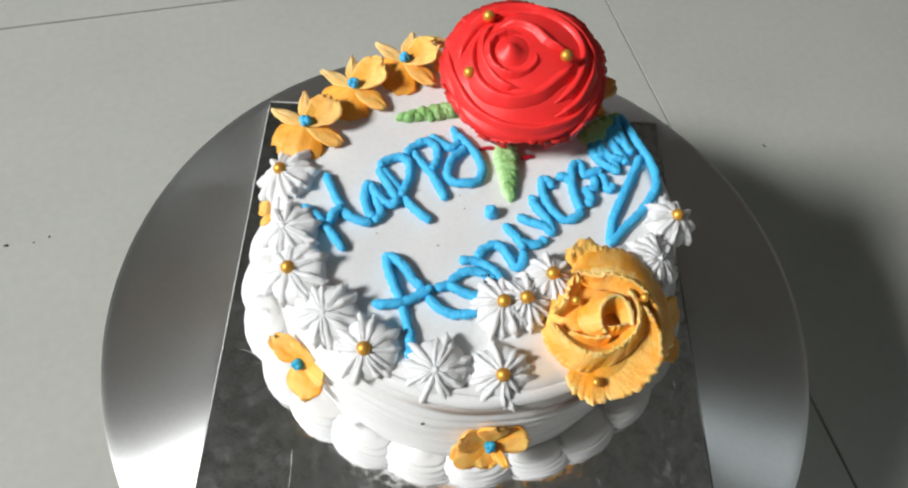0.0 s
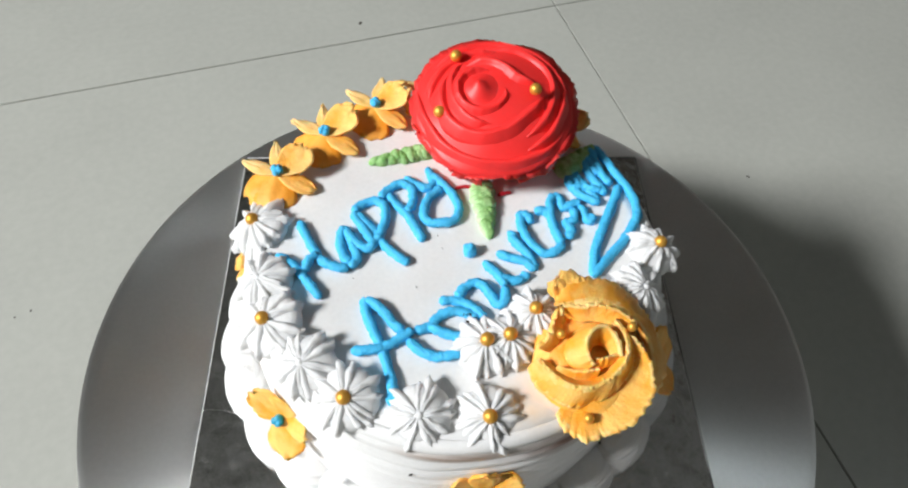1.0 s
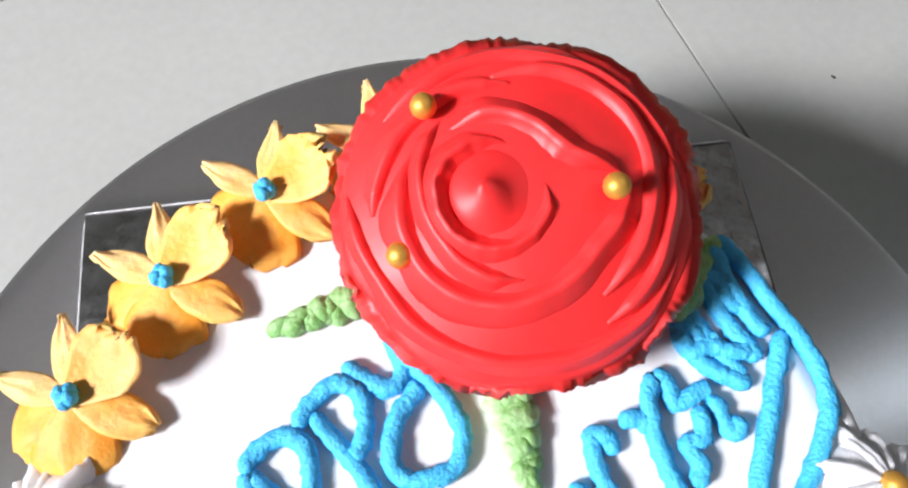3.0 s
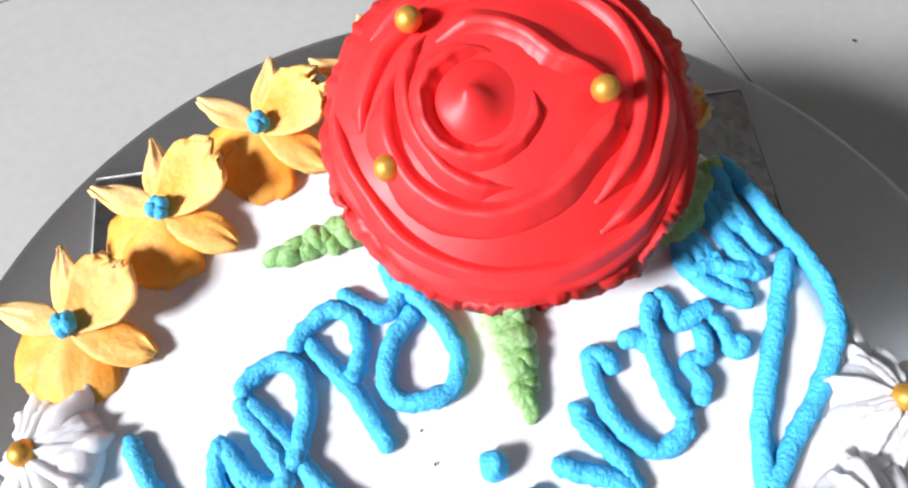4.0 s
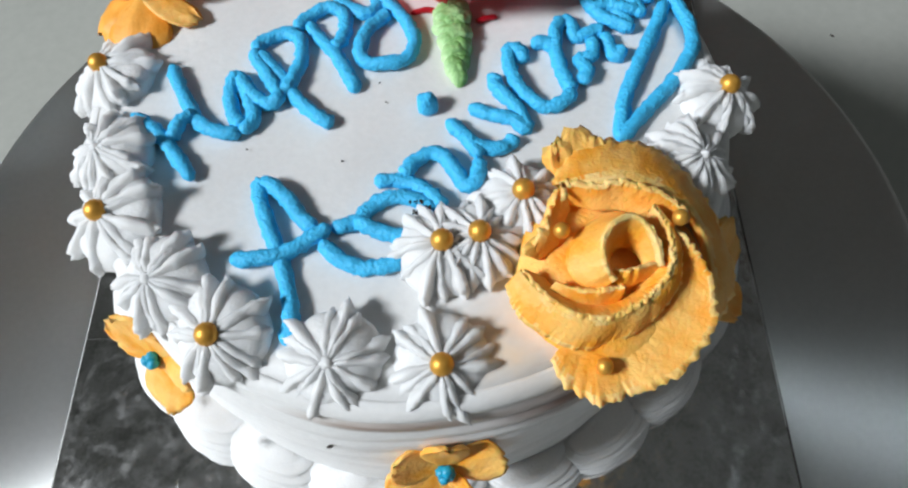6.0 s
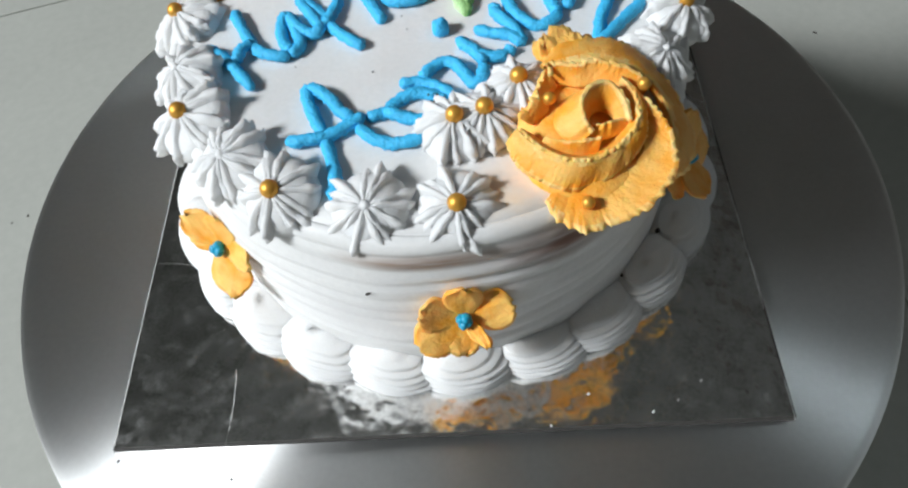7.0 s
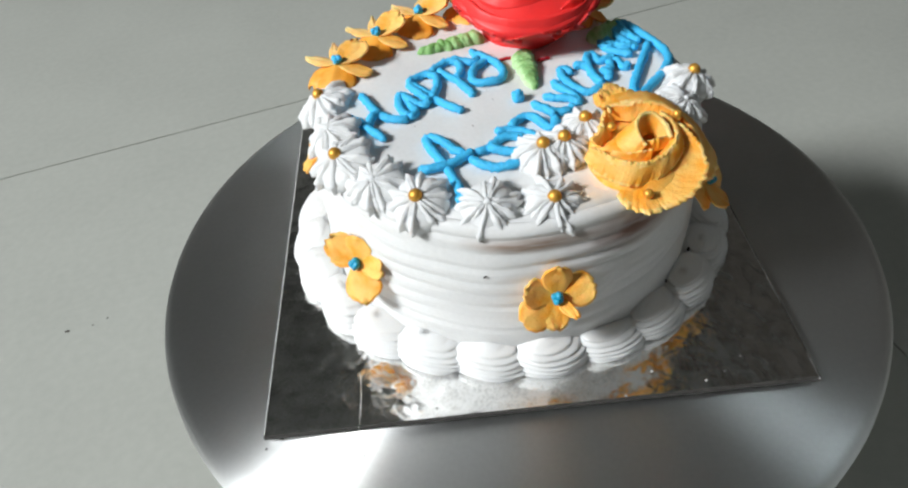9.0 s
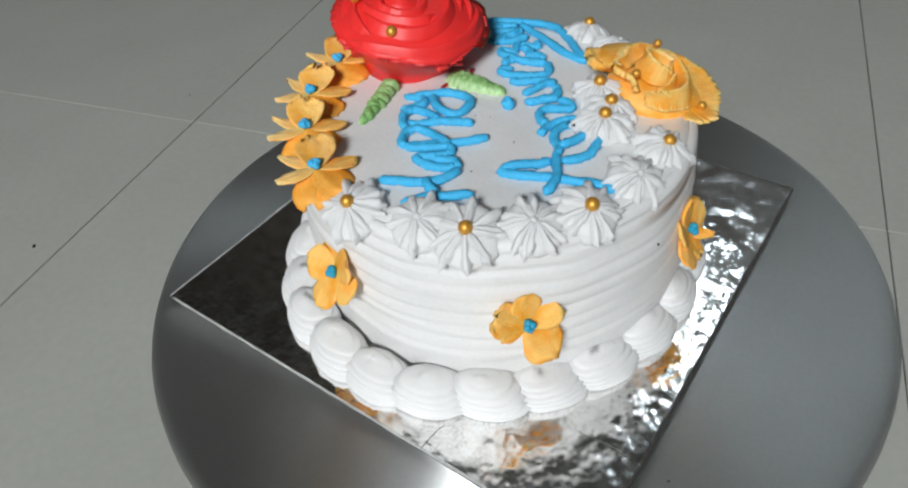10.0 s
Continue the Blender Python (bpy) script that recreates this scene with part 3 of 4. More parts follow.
def petal_sheet(a0, span, rb, rt, zb, zt, drift, thick, ruffle, freq, seed, flare=0.0, nu=40, nv=9, lip=0.35, taper=0.65):
    """A standing petal that wraps round the middle of a rose, drifting outwards, with a ruffled lip."""
    bm = bmesh.new()
    rows = []
    for i in range(nu):
        u = i / (nu - 1)
        a = a0 + span * u
        e = 1.0 if zt < zb else max(0.0, math.sin(math.pi * (0.04 + 0.92 * u))) ** 0.5
        e2 = max(0.0, math.sin(math.pi * (0.05 + 0.90 * u))) ** 0.45
        ring = [[], []]
        for j in range(nv):
            v = j / (nv - 1)
            wave = noise.noise(Vector((a * freq, seed, v))) + lip * (noise.noise(Vector((a * 24, seed, 0))) * (0.5 + 1.2 * noise.noise(Vector((a * 3, seed, 6)))) + 0.7 * noise.noise(Vector((a * 9, seed + 2, 0))))
            wave2 = noise.noise(Vector((a * freq * 1.7, seed + 4, v)))
            r = rb + (rt - rb) * v**0.9 * (e2 if zt < zb + 0.0035 else 1.0) + drift * u + flare * v**4 + ruffle * v**3 * wave
            z = zb + (zt - zb) * e * math.sin(v * math.pi / 2) + ruffle * 0.5 * v**3 * wave2
            for side in (0, 1):
                q = r - side * thick * (1 - taper * v)
                ring[side].append(Vector((q * math.cos(a), q * math.sin(a), z)))
        rows.append(ring[0] + ring[1][::-1])
    vs = grid(bm, rows, close_v=True)
    bm.faces.new(vs[0])
    bm.faces.new(vs[-1])
    return bm


# ---- orange rosette ----
az = math.degrees(math.atan2(-0.048, 0.045))
rosette = thing("orange_rosette", pose(0.0432, -0.0478, CREAM - 0.0005, 0, 0, az) @ pose(0, 0, 0, 0, 13, 0) @ pose(0, 0, 0, 0, 0, -az), "big orange cream rosette with ruffled petals over the cake rim", "cream rosette")
bm = bmesh.new()
lathe(bm, [(0.0, -0.005), (0.016, -0.005), (0.0195, -0.001), (0.0195, 0.0024), (0.0140, 0.0055), (0.008, 0.0066), (0.0, 0.0070)], 48, lambda p: p + Vector((1, 1, 0)) * 0.001 * noise.noise(p * 120))
part("rosette_base", bm, ORANGE, rosette)


def blade(lip, foot, seed, rag=1.0, sag=0.0, thick=2.0, crest=0.0):
    """A broad petal of the rosette, spread between its foot and its torn lip; sag hollows it. lip, foot: angle, radius and height (degrees, millimetres)."""
    steps = max(3, int(sum(abs(b[0] - a[0]) for a, b in zip(lip, lip[1:])) / 1.0 / (len(lip) - 1)))
    pairs = list(zip(smooth_line(lip, steps), smooth_line(foot, steps)))
    rows = []
    for i, (p, q) in enumerate(pairs):
        hollow = sag * (1 - i / len(pairs)) if sag > 1 else sag
        a = radians(p.x)
        torn = 0.55 + 1.1 * noise.noise(Vector((a * 5, seed, 8)))
        saw = (0.8 * torn * noise.noise(Vector((a * 27, seed, 3))) + 0.7 * noise.noise(Vector((a * 13, seed, 5)))) * rag
        heave = 0.5 * noise.noise(Vector((a * 3, seed, 7)))
        row = []
        for j in range(10):
            v = j / 9
            ang, r, z = q.lerp(p, v)
            r += saw * v**7 + heave * v + 0.06 * rag * noise.noise(Vector((a * 12, v * 6, seed)))
            z += 0.5 * saw * v**6 + heave * v - hollow * math.sin(math.pi * v) + 0.16 * rag * noise.noise(Vector((a * 10, v * 6, seed + 4)))
            ang = radians(ang)
            row.append(Vector((r * math.cos(ang), r * math.sin(ang), z)) / 1000)
        rows.append(row)
    bm = bmesh.new()
    slab(bm, rows, thick / 1000)
    bm.faces.ensure_lookup_table()
    for i in range(len(rows) - 1):  # the lip's paler cream also paints in the light its edge catches
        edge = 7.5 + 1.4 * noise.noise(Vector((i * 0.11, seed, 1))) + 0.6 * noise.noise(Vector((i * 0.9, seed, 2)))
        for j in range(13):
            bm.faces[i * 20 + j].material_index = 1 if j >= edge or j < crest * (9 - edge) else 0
    return bm


CREST = [(130, 20.5, 10.0), (112, 16.8, 11.5), (92, 16.2, 12.3), (72, 15.5, 12.5), (52, 16.8, 12.0), (36, 17.8, 10.7), (16, 18, 9.2), (-4, 19, 7.6), (-20, 20, 6)]
CUP = [(184, 20.5, 8), (200, 18, 9), (222, 15.4, 10), (245, 12.6, 10.6), (278, 9.0, 11.2), (318, 7.8, 12), (362, 8.6, 13), (395, 10, 13.2), (424, 12.5, 12.6)]
BUD = [(236, 4.8, 12), (205, 5.3, 13.4), (180, 5.7, 14.4), (150, 6.5, 15.2), (120, 7.2, 15.6), (92, 8.0, 15.6), (65, 7.4, 15.2), (35, 6.2, 14.6), (5, 6.2, 13.6), (-12, 6.4, 12.8)]
BLADES = [
    ([(128, 22, 8), (104, 26.6, 7.6), (80, 28.3, 7), (60, 28, 6), (42, 27, 4.6), (20, 26.4, 3), (3, 27.8, 1), (-12, 26.8, -0.4), (-24, 24, -0.6)], CREST, 1.2, -0.9, 2.4, 1.0),  # outer band over the rim
    ([(a, r - 0.8, z + 0.9) for a, r, z in CREST[:6]], [(130, 17, 6), (112, 12.5, 7), (92, 11.5, 7.5), (72, 11.3, 8), (52, 12, 8.5), (36, 13.5, 8)], 1.1, 0.2, 2.6),  # its inner wall
    ([(40, 11, 12.8), (22, 12.2, 12.3), (2, 15.4, 11), (-20, 19.2, 9.1), (-42, 22, 7.4), (-64, 23.4, 5.6), (-84, 25, 3.9), (-100, 26.6, 2.8), (-113, 26.2, 2.2), (-127, 22.4, 1.8)],
     [(40, 9, 11), (17, 9.6, 10.6), (-10, 10.6, 9.4), (-38, 12.2, 7.6), (-60, 11.6, 5.8), (-78, 11.6, 4.6), (-94, 12, 4.2), (-108, 12.6, 4.0), (-118, 13.4, 3.6), (-127, 15, 3)], 1.4, 1.3, 2.0),  # broad sweep
    ([(190, 23.5, 5), (207, 22.8, 4.2), (224, 20.4, 4), (246, 17.9, 4), (270, 14.2, 5), (304, 12, 7.4), (345, 11.6, 9.8), (385, 11.8, 11.4), (420, 13.8, 11.2)], CUP, 0.75, -0.7, 2.2, 1.0),  # apron of the cup
    ([(a, r - 0.4, z + 0.4) for a, r, z in CUP], [(188, 15.5, 5.5), (203, 13, 5.5), (222, 10.4, 5.8), (245, 8, 6.2), (278, 5.6, 6.6), (318, 4.6, 7.6), (362, 5.2, 8.6), (395, 6.2, 9), (424, 8, 9)], 1.2, -0.3, 1.6),  # wall of the cup
    ([(196, 14.5, 9), (214, 10.6, 10), (236, 7.2, 10.8), (264, 5.2, 11)], [(200, 16.2, 6), (217, 13, 6), (238, 9.6, 6.4), (264, 7.4, 6.8)], 0.3, -0.3, 1.6),  # facet inside the cup
    (BUD, [(222, 8, 8), (198, 10.4, 7.8), (178, 11.4, 7.8), (150, 11, 8), (120, 10.6, 8.2), (92, 11.2, 8.4), (65, 10.6, 8.8), (35, 9, 9.2), (5, 8.4, 9.4), (-12, 8, 9.4)], 0.15, 0.5, 1.4),  # outside of the bud
    (BUD, [(236, 3, 8.6), (205, 2.6, 8.6), (180, 2.6, 8.6), (150, 2.8, 8.8), (120, 3, 8.8), (92, 3.2, 9), (65, 3.2, 9), (35, 3.2, 9.2), (5, 3.4, 9.4), (-12, 3.8, 9.4)], 0.1, -0.3, 1.2),  # its hollow
    ([(212, 3.2, 11.6), (262, 2.4, 12.6), (310, 2.4, 13), (344, 4.2, 13), (356, 7, 12.2)], [(222, 5, 8.6), (262, 4.8, 8.8), (308, 4.8, 9), (336, 6, 9.2), (350, 8, 9.4)], 0.1, -0.4, 1.2),  # curl
    ([(176, 20, 8), (160, 17, 10), (145, 18, 9.8), (128, 19.5, 9)], [(176, 16, 5.5), (160, 13, 6.5), (145, 14, 6.5), (128, 15, 6.5)], 2.0, -0.4, 2.2),  # crumbled edge by the stars
]
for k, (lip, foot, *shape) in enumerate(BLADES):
    part("petal", blade(lip, foot, 60 + k * 3.7, *shape), ORANGE, rosette).data.materials.append(LIT_LIP)
for ang, length, wide, seed in ((130, 0.0118, 0.0042, 77), (106, 0.0130, 0.0044, 81), (84, 0.0110, 0.0040, 85)):
    p = part("petal", fan_petal(length, wide, 14, -0.0006, seed, 0.0034, 0.0, 2.0), ORANGE, rosette)
    p.matrix_local = pose(-0.0050, 0.0165, 0.0066, 0, 0, ang)
for x, y, z in ((0.0557, -0.0418, 0.0866), (0.0400, -0.0678, 0.0748), (0.0325, -0.0435, 0.0855)):
    pearl(x, y, z, 0.0017)


# ---- red rose ----
rose = thing("red_rose", pose(0.0162, 0.0545, CREAM + 0.0012, 11.5), "large glossy red cream rose standing on the cake top", "cream rose")
bm = bmesh.new()
lathe(bm, [(0.0, 0.0), (0.0190, -0.0030), (0.0200, 0.003), (0.0228, 0.008), (0.0270, 0.0125), (0.0304, 0.0172), (0.0310, 0.0195), (0.0300, 0.0206), (0.0270, 0.0222), (0.022, 0.0250), (0.015, 0.0282), (0.008, 0.0297), (0.0, 0.0302)], 64,
      lambda p: p + Vector((1, 1, 0)) * 0.0011 * noise.noise(p * 90))
part("rose_base", bm, RED, rose)
bm = bmesh.new()
rows = []
for i in range(14):
    f = i / 13
    q = 0.0076 * (1 - f) ** 0.8 * (1 + 0.12 * math.sin(2 * math.pi * f)) + 0.0002
    rows.append([Vector((q * (1 + 0.14 * math.cos(a - f * 6)) * math.cos(a) - 0.0050 - 0.0020 * f * f, q * (1 + 0.14 * math.cos(a - f * 6)) * math.sin(a) + 0.0015 * f, 0.0282 + 0.0058 * f)) for a in (2 * math.pi * k / 28 for k in range(28))])
vs = grid(bm, rows, close_v=True)
bm.faces.new(vs[0])
bm.faces.new(vs[-1])
part("rose_bud", bm, RED, rose)
# the outermost petals: flared sheets with a finely torn lip
for k, (a0, span, rb, rt, zb, zt) in enumerate(((-20, 105, 0.0255, 0.0322, 0.0130, 0.0206), (70, 95, 0.0252, 0.0320, 0.0130, 0.0204), (150, 110, 0.0250, 0.0318, 0.0125, 0.0198), (238, 75, 0.0252, 0.0318, 0.0125, 0.0196), (285, 80, 0.0258, 0.0324, 0.0130, 0.0198))):
    part("petal", petal_sheet(radians(a0), radians(span), rb, rt, zb, zt, 0.0006, 0.0052, 0.0016, 1.8, 30 + k * 5, 0.0004, nu=110, lip=0.75, taper=0.35), RED, rose)


def fold(knots, seed, rag=1.0, inner=1.9, drop=3.5):
    """A rolled petal: a thick lip, a steep inner face and an apron that falls outwards to a ragged edge; inner and drop give the face within the lip.
    knots: angle, radius and height of the lip, width and fall of the apron (degrees, millimetres)."""
    line = smooth_line([(k[0], k[1], k[2]) for k in knots], 22)
    skirt = smooth_line([(k[0], k[3], k[4]) for k in knots], 22)
    bm = bmesh.new()
    rows, count = [], len(line)
    for i, (p, s) in enumerate(zip(line, skirt)):
        u = i / (count - 1)
        a = radians(p.x)
        end = min(1.0, 0.25 + 6 * min(u, 1 - u))
        wave = noise.noise(Vector((a * 3, seed, 0)))
        saw = (1.1 * noise.noise(Vector((a * 26, seed, 3))) + 0.7 * noise.noise(Vector((a * 12, seed, 5)))) * rag
        r, z, w, d = p.y + 0.3 * wave, p.z + 0.25 * noise.noise(Vector((a * 4, seed, 9))) - (1 - end) * 1.5, s.y * end, s.z
        e2 = 0.6 * saw if inner > 2.9 else 0.0
        section = [(r - inner - 0.7, z - 9), (r - inner, z - drop), (r - 0.62 * inner, z - 0.84 * drop), (r - 0.26 * inner, z - 0.48 * drop), (r + 0.1 + e2, z), (r + 0.12 * w + 0.4, z - 0.12 * d - 0.2), (r + 0.35 * w + 0.4, z - 0.32 * d - 0.3), (r + 0.7 * w + 0.2, z - 0.66 * d - 0.3),
                   (r + w + 0.9 * saw, z - d), (r + w - 0.6 + 0.8 * saw, z - d - 0.6), (r + 0.45 * w, z - d - 1.2), (r - 1.0, z - 9)]
        row = []
        for j, (q, h) in enumerate(section):
            fine = 0.08 * rag * noise.noise(Vector((a * 20, j * 2.3, seed))) if 2 < j < 9 else 0.0
            row.append(Vector(((q + fine) * math.cos(a), (q + fine) * math.sin(a), h + fine)) / 1000)
        rows.append(row)
    vs = grid(bm, rows, close_v=True)
    bm.faces.new(vs[0])
    bm.faces.new(vs[-1])
    return bm


def rose_petal(lip, wide, up, seed, rag=0.08, inner=3.0, drop=1.3):
    """A petal laid on the rose's dome; lip: angle and radius along its edge (degrees, millimetres)."""
    def dome(r):
        return 19.5 + 11.6 * (1 - (min(r, 32.2) / 32.2) ** 2.2)

    knots = []
    for k, (ang, r) in enumerate(lip):
        end = 0.35 if k in (0, len(lip) - 1) else 1.0
        z = dome(r) + 1.5 * up * end
        knots.append((ang, r, z, wide * (0.5 + 0.5 * end), z - dome(r + wide) + 1.8))
    return part("petal", fold(knots, seed, rag, inner, 1.8 * drop), RED, rose)


rose_petal([(140, 28), (120, 27.2), (95, 27.6), (72, 27.6), (50, 28.4), (25, 28), (0, 29)], 3.2, 0.8, 160, 0.3, 5.0, 2.0)
rose_petal([(166, 30), (183, 28.3), (206, 27.0), (235, 27.0), (268, 26.6), (301, 27.6), (336, 28.6)], 3.0, 0.7, 163, 0.3, 3.4, 1.1)
rose_petal([(-62, 24.5), (-40, 25), (-20, 25), (0, 26.5), (14, 28.5)], 3.4, 0.8, 166, 0.12, 3.6, 1.5)
rose_petal([(95, 23.0), (68, 24.6), (45, 25), (25, 24), (5, 22.4), (-30, 20.5), (-57, 20.4)], 4.4, 1.0, 169, 0.08, 4.6, 2.0)
rose_petal([(178, 25), (160, 24.2), (138, 23.2), (112, 22.6), (88, 21)], 3.6, 0.8, 172, 0.1, 3.4, 1.4)
rose_petal([(2, 19.0), (-18, 16.0), (-40, 14.4), (-66, 15.0), (-92, 16.6), (-126, 19), (-156, 20.2), (-185, 20.4), (-210, 20)], 4.2, 0.9, 175, 0.06, 3.6, 1.2)
rose_petal([(128, 19.4), (148, 18.4), (166, 17), (198, 15.2), (233, 14.4), (262, 13.4)], 2.8, 0.6, 178, 0.05, 2.6, 1.0)
rose_petal([(128, 17), (100, 15.0), (75, 12.4), (46, 10.4), (22, 12.6), (5, 17.6)], 4.8, 1.2, 181, 0.05, 3.2, 1.4)
q = rose_petal([(70, 8.4), (110, 9.2), (150, 9.6), (195, 9.6), (240, 9.4), (285, 9.0), (330, 8.6), (375, 7.8)], 3.0, 1.0, 184, 0.04, 2.2, 1.2)
q.location = (-0.0046, 0.0012, -0.0004)
for x, y, z in ((0.0018, 0.0664, 0.1055), (0.0307, 0.0475, 0.1060), (-0.0050, 0.0428, 0.0992)):
    pearl(x, y, z, 0.0023)

# ---- green leaves ----
def leaf(x0, y0, x1, y1, wide, high, seed, bend=0.0):
    """A piped leaf: ruffles of cream laid one over the next, narrowing to a tip."""
    length = math.hypot(x1 - x0, y1 - y0)
    m = pose(x0, y0, CREAM + 0.0004, 0, 0, math.degrees(math.atan2(y1 - y0, x1 - x0)))
    ob = thing("cream_leaf", m, "rippled pale green cream leaf beside the red rose", "cream leaf", "green leaves round the rose")
    count = round(length / 0.0017)
    for i in range(count):
        v = (i + 0.4) / count
        w = wide * (1 - 0.9 * v) ** 0.6 * (0.85 + 0.2 * math.sin(math.pi * v)) * (1 + 0.09 * math.sin(i * 2.9 + seed)) + 0.0008
        h = high * (1 - 0.55 * v) * (1 + 0.15 * math.sin(i * 1.7 + seed * 2))
        bm = bmesh.new()
        ball(bm, 1.0, Matrix(), 0.16, 22, 12, seed * 7 + i * 1.3)
        for p in bm.verts:  # a shallow groove along the middle
            p.co.z -= 0.12 * math.exp(-((p.co.y / 0.25) ** 2)) * max(0, p.co.z)
            p.co = Vector((p.co.x * 0.0030, p.co.y * w, p.co.z * h))
        q = part("ruffle", bm, GREEN, ob)
        q.matrix_local = pose(0.0016 + v * (length - 0.0040), 0.0005 * math.sin(i * 2.1 + seed) + bend * v * v, 0.0002, 0, 30, 9 * math.sin(i * 1.9 + seed))
    return ob


leaf(-0.004, 0.0470, -0.0335, 0.0393, 0.0034, 0.0045, 1)
leaf(0.0108, 0.0290, 0.0142, 0.0020, 0.0044, 0.0050, 2, -0.0012)
leaf(0.0430, 0.0330, 0.0590, 0.0480, 0.0042, 0.0050, 3)
bm = bmesh.new()
piped(bm, [(0.0010, 0.0265, CREAM + 0.0003), (0.0045, 0.0272, CREAM + 0.0005), (0.0090, 0.0268, CREAM + 0.0003)], 0.0008, 4.0)
tagged(part("cream_smear", bm, JAM), "thin dark red streak of cream beside the rose", "cream smear")
bm = bmesh.new()
piped(bm, [(0.0175, 0.0230, CREAM + 0.0004), (0.0200, 0.0237, CREAM + 0.0006), (0.0230, 0.0246, CREAM + 0.0004)], 0.0008, 2.0)
tagged(part("cream_smear", bm, JAM), "thin dark red streak of cream beside the rose", "cream smear")


def crumb(x, y, z, size, seed):
    bm = bmesh.new()
    ball(bm, size, Matrix.Diagonal((1.5, 0.8, 0.6, 1)), 0.5, 8, 6, seed)
    ob = part("cake_crumb", bm, CRUMB, smooth=False)
    ob.matrix_world = pose(x, y, z, 0, 0, seed * 50)
    return tagged(ob, "tiny dark chocolate crumb stuck on the white cream", "cake crumb", "dark crumbs on the cream")


for k, az in enumerate((-32.5, -47.5, -62.5, -92.5)):  # in the gaps between the swirls
    crumb(0.0850 * math.cos(radians(az)), 0.0025 + 0.0771 * math.sin(radians(az)), BOARD + 0.0100, 0.0008, k + 1.0)
crumb(0.0795 * math.cos(radians(-102)), 0.0795 * math.sin(radians(-102)), TOP + 0.0535, 0.0005, 4.0)
for k, (x, y, s) in enumerate(((-4.5, -1.7, 0.22), (-36.3, -14.2, 0.22), (-14.0, -18.1, 0.25), (-6.2, 4.2, 0.2))):
    crumb(x / 1000, y / 1000, CREAM + 0.0004, s / 1000, k + 9.0)
for k in range(16):  # a smudge of crumbs beside the second letter
    crumb(0.0034 + 0.0034 * math.sin(k * 2.4) * (k % 5) / 4, -0.0330 + 0.0024 * math.cos(k * 1.7) * (k % 4) / 3, CREAM + 0.0030 + 0.0004 * math.sin(k), (0.22 + 0.12 * (k % 3)) / 1000, k + 20.0)


# ---- writing ----
def word(name, letters, label):
    """Each letter is one part of piped cords; strokes are places in millimetres on the cake top."""
    ob = thing(name, pose(0, 0, CREAM), label, "icing writing")
    for n, strokes in enumerate(letters):
        bm = bmesh.new()
        for s, stroke in enumerate(strokes):
            base = 0.0012 + 0.0004 * (s % 3)
            pts = [(x / 1000, y / 1000, base + 0.0003 * math.sin(i * 2.1 + n)) for i, (x, y) in enumerate(stroke)]
            if len(pts) == 1:
                ball(bm, 0.0027, Matrix.Translation(pts[0]), 0.2, 24, 16, n)
            else:
                piped(bm, pts, 0.00185, n * 3.1 + s)
        part("letter", bm, BLUE, ob)
    return ob


word("happy_writing", [
    [[(-57.4, 10.5), (-54.4, 4.1), (-51.3, -1.8), (-47.7, -7.4), (-42.7, -10.0), (-38.0, -10.1)], [(-64.2, -4.6), (-57.9, -9.4), (-52.8, -15.3), (-47.3, -22.7)],
     [(-49.2, -4.4), (-52.4, -7.4), (-53.6, -12.1)]],
    [[(-38.0, -10.1), (-35.4, -5.7), (-38.5, 2.4), (-40.7, 6.6), (-42.0, 1.5), (-39.9, -5.7), (-37.3, -8.3)], [(-40.3, 6.6), (-36.6, 1.0), (-32.3, -2.0), (-29.9, -0.3), (-32.1, 4.3), (-35.8, 10.4), (-37.7, 14.2)]],
    [[(-37.2, 14.6), (-31.2, 7.8), (-26.0, -0.2), (-20.0, -6.3), (-16.7, -8.4)], [(-37.7, 14.2), (-34.9, 17.9), (-30.1, 19.8), (-26.4, 17.5), (-25.5, 12.2), (-26.6, 6.9), (-27.9, 2.9), (-29.5, 0.4)]],
    [[(-24.8, 23.2), (-21.2, 17.9), (-17.0, 12.2), (-13.7, 5.7), (-11.4, 1.4)], [(-28.0, 20.9), (-24.4, 25.6), (-19.9, 27.9), (-16.2, 25.8), (-15.2, 21.0), (-16.2, 16.2), (-17.8, 14.4)]],
    [[(-18.5, 31.5), (-14.4, 28.1), (-10.4, 26.0), (-7.4, 28.9), (-9.5, 36.5)], [(-8.1, 32.8), (-4.6, 29.0), (-0.2, 22.7), (2.1, 16.4), (0.3, 10.7), (-4.8, 8.9), (-8.9, 9.5), (-11.2, 13.2), (-9.9, 19.5), (-6.2, 24.2), (-4.3, 25.7)]],
], "word Happy piped in thick bright blue icing on white cream")
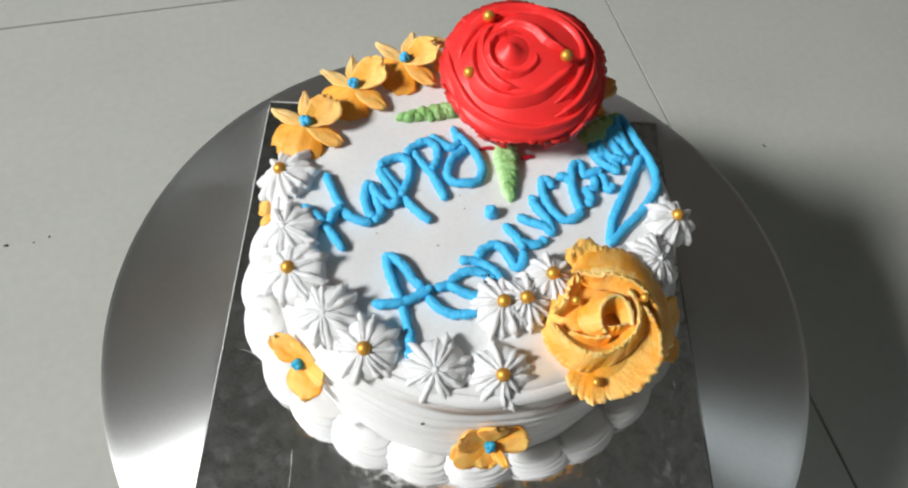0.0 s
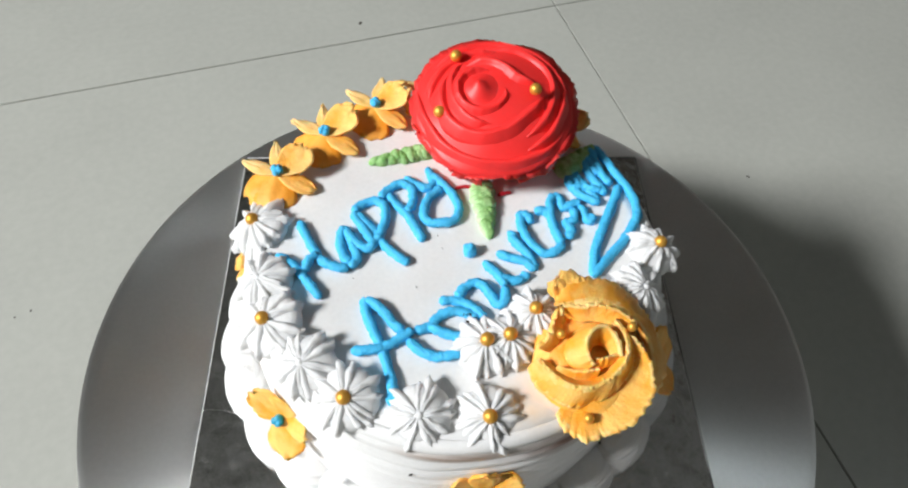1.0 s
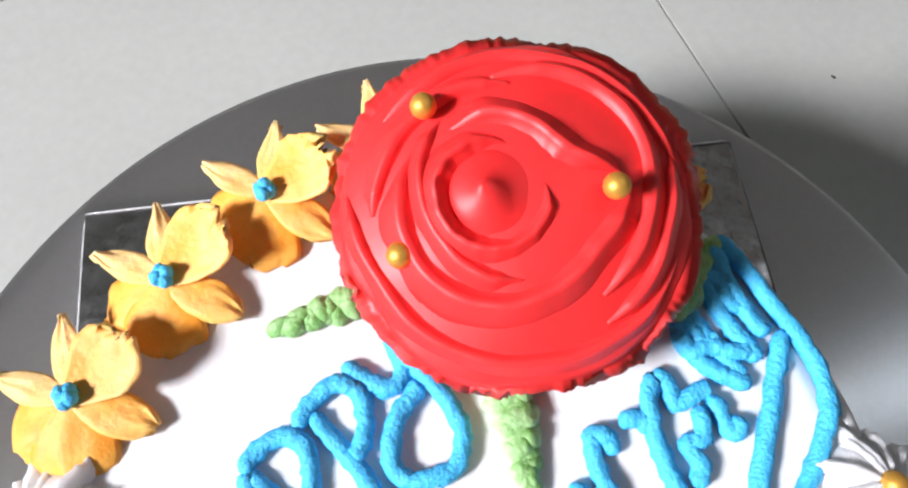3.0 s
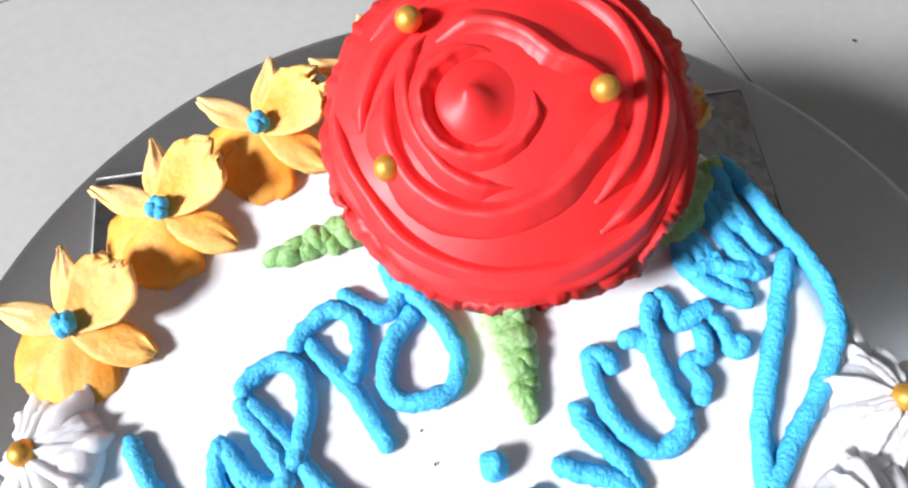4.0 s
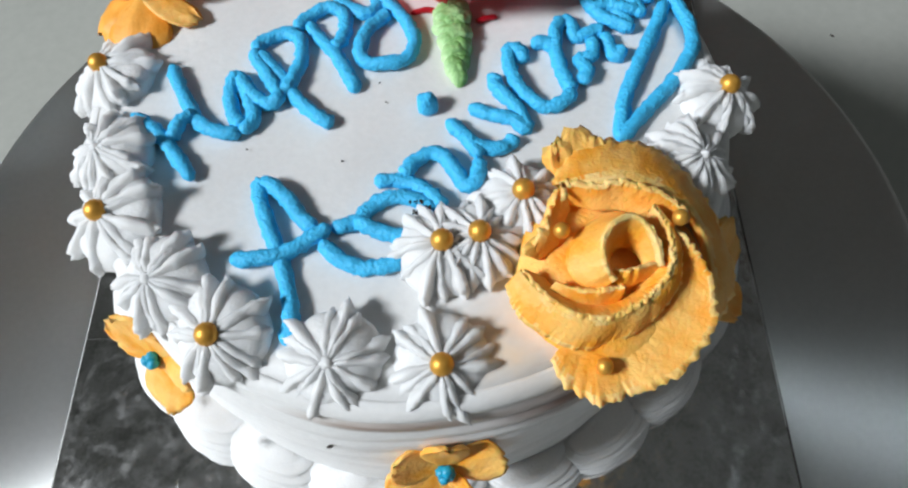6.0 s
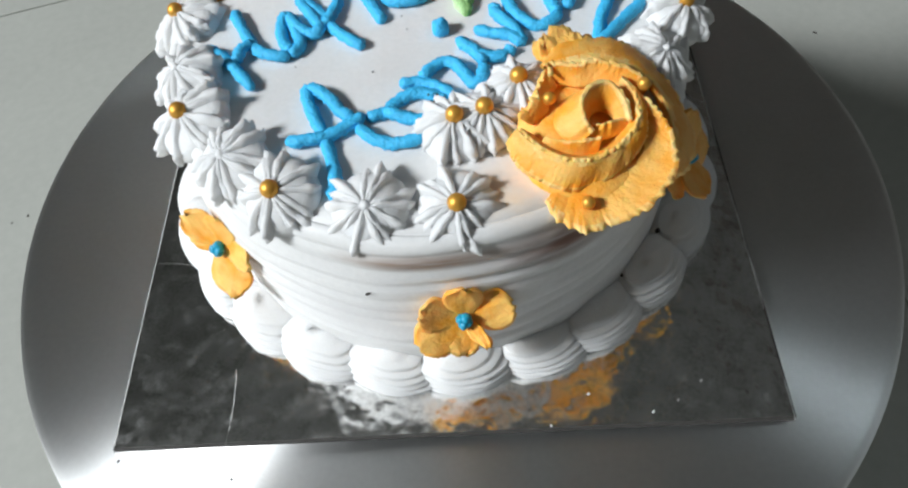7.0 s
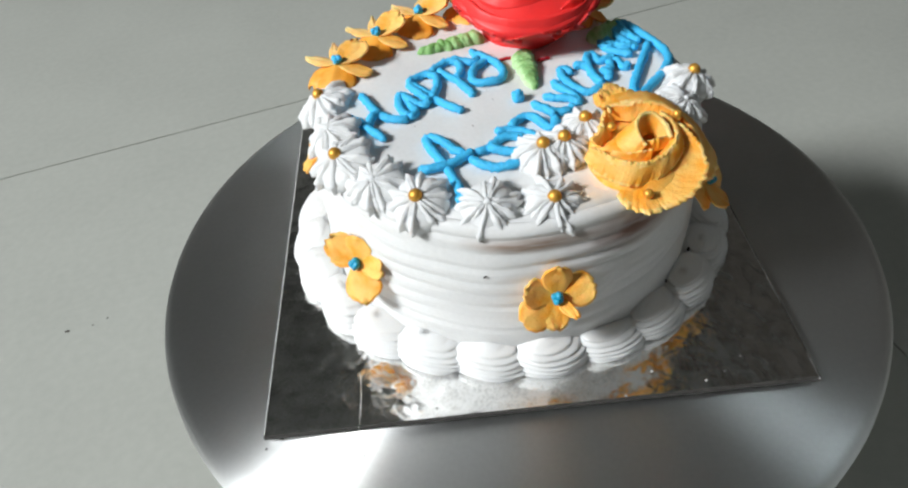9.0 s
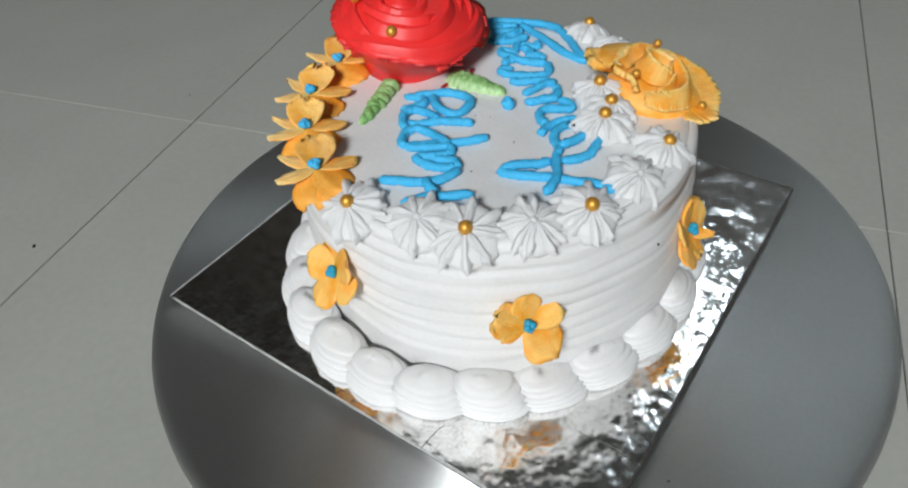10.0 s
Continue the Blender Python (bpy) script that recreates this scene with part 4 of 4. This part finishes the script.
word("anniversary_writing", [
    [[(-22.4, -62.1), (-21.9, -56.2), (-23.5, -49.1), (-26.4, -41.0), (-29.7, -33.1), (-32.0, -25.5), (-31.2, -23.2)], [(-31.4, -23.2), (-25.9, -27.8), (-22.0, -33.1), (-18.4, -36.1)],
     [(-35.8, -43.4), (-29.3, -43.1), (-24.9, -42.0), (-19.5, -38.7), (-15.1, -36.0)]],
    [[(-15.1, -36.0), (-10.0, -34.6), (-7.1, -31.0), (-2.5, -28.7), (3.0, -29.3), (5.9, -31.6), (7.3, -34.5)], [(-17.1, -39.4), (-12.9, -43.5), (-7.6, -45.6), (-1.9, -45.2), (1.8, -43.2), (3.4, -38.7)],
     [(-10.0, -34.6), (-4.5, -37.5), (2.0, -39.1)]],
    [[(-6.3, -24.4), (-0.5, -24.2), (4.0, -26.1), (7.7, -29.7), (9.2, -31.5)], [(0.1, -23.6), (2.6, -19.5), (6.5, -17.3), (9.9, -19.4), (12.7, -24.0), (14.5, -26.4), (16.8, -23.7), (17.3, -19.1)]],
    [[(10.1, -8.2), (13.6, -12.0), (17.0, -15.7), (21.1, -16.4), (24.2, -15.0), (25.2, -13.0)], [(5.4, -3.5)], [(13.6, -12.0), (15.6, -15.5), (17.3, -19.1)]],
    [[(15.2, -4.3), (20.4, -6.7), (25.2, -8.5), (28.1, -10.8), (27.1, -6.1), (24.0, -1.8), (21.4, 2.5), (21.9, 5.0)]],
    [[(28.7, 8.8), (28.2, 12.0), (25.4, 12.7), (25.2, 8.3), (26.4, 2.8), (29.5, -2.3), (33.4, -4.7), (37.6, -3.4), (39.9, 0.1)]],
    [[(30.8, 14.6), (34.5, 14.3), (36.7, 12.0)], [(38.8, 22.4), (36.9, 16.8), (37.1, 8.0), (38.7, 1.7), (39.8, -0.7)]],
    [[(38.8, 22.4), (41.3, 20.2), (42.0, 16.3), (46.1, 17.6), (49.0, 18.1)], [(46.0, 15.4), (45.2, 9.6), (42.3, 9.0), (43.6, 5.0), (42.1, 1.4)]],
    [[(48.8, 16.8), (50.0, 13.1), (51.3, 9.5), (53.1, 12.5)], [(44.6, 29.8), (48.0, 24.0), (52.4, 20.1), (56.4, 17.7)]],
    [[(47.5, 34.4), (50.8, 28.2), (54.1, 22.1), (55.7, 19.6)], [(52.0, 40.4), (54.8, 31.8), (57.4, 25.8), (59.3, 22.0)], [(56.1, 45.9), (57.6, 38.0), (59.8, 30.4), (62.0, 26.5)], [(44.6, 29.8), (47.5, 30.5), (50.0, 27.0), (53.0, 27.5)],
     [(52.0, 40.4), (55.5, 38.5), (57.0, 33.5), (60.5, 33.0)], [(46.0, 24.5), (50.0, 26.0), (54.0, 24.5), (58.5, 24.0)]],
    [[(58.2, 47.9), (62.0, 40.7), (65.2, 32.4), (69.0, 24.7), (70.5, 17.0), (69.1, 10.0), (63.0, 0.8), (57.2, -5.5), (51.6, -12.1), (49.7, -13.0), (52.1, -2.4), (57.2, 9.1), (62.0, 18.9), (65.6, 27.3)]],
], "word Anniversary piped in thick bright blue icing on white cream")

# ---- floor tiles ----
SIZE = 0.6
bm = bmesh.new()
box(bm, 0.0005, SIZE - 0.0005, 0.0005, SIZE - 0.0005, -0.010, 0.0, 0.0004)
tile_data = part("tile", bm, TILE, FLOOR, smooth=False).data
first = FLOOR.children[0]
cross = ROOM.inverted() @ Vector((0.119, 0.427, 0))
places = [(i, j) for i in range(-6, 6) for j in range(-6, 6)]
for n, (i, j) in enumerate(places):
    x, y = cross.x + i * SIZE, cross.y + j * SIZE
    if not (-HALF - 0.55 < x < EAST and -HALF - 0.55 < y < HALF):
        continue
    ob = first if first.location.z == 0 else new("tile", tile_data)
    ob.parent = FLOOR
    ob.location = (x, y, 0.00001)

# ---- dirt on the floor ----
for k, (x, y, s) in enumerate(((-0.302, 0.0885, 1.2), (-0.285, 0.092, 0.6), (-0.276, 0.097, 0.7), (0.249, 0.211, 1.1), (0.150, 0.470, 0.9), (-0.067, 0.399, 1.6))):
    bm = bmesh.new()
    ball(bm, s / 1000, Matrix.Diagonal((1.4, 0.9, 0.25, 1)), 0.5, 8, 6, k + 2.0)
    ob = part("dirt_speck", bm, CRUMB, smooth=False)
    ob.matrix_world = pose(x, y, 0.0002, 0, 0, k * 47)
    tagged(ob, "tiny dark speck of dirt lying on the floor tile", "dirt speck", "specks on the floor")


# ---- crumbs on the steel and white specks on the foil ----
for k, (x, y, s) in enumerate(((-0.0976, -0.0996, 0.5), (-0.1033, -0.1031, 0.4), (-0.0666, -0.1102, 0.4))):
    bm = bmesh.new()
    ball(bm, s / 1000, Matrix.Diagonal((1.5, 0.7, 0.5, 1)), 0.5, 8, 6, k + 4.0)
    ob = part("cake_crumb", bm, CRUMB, smooth=False)
    ob.matrix_world = pose(x, y, TOP + 0.0003, 0, 0, k * 61)
    tagged(ob, "tiny dark chocolate crumb lying on the steel plate", "cake crumb", "dark crumbs on the plate")
for k, (x, y, s) in enumerate(((0.0435, -0.0902, 0.4), (0.0781, -0.0877, 0.2), (0.0313, -0.0996, 0.35), (0.0621, -0.0967, 0.4), (0.0700, -0.0935, 0.2))):
    bm = bmesh.new()
    ball(bm, s / 1000, Matrix.Diagonal((1.6, 0.7, 0.5, 1)), 0.4, 8, 6, k + 6.0)
    ob = part("cream_speck", bm, WHITE)
    ob.matrix_world = pose(x, y, BOARD + 0.0002, 0, 0, k * 71)
    tagged(ob, "tiny white speck on the silver board", "cream speck", "cream specks on the board")
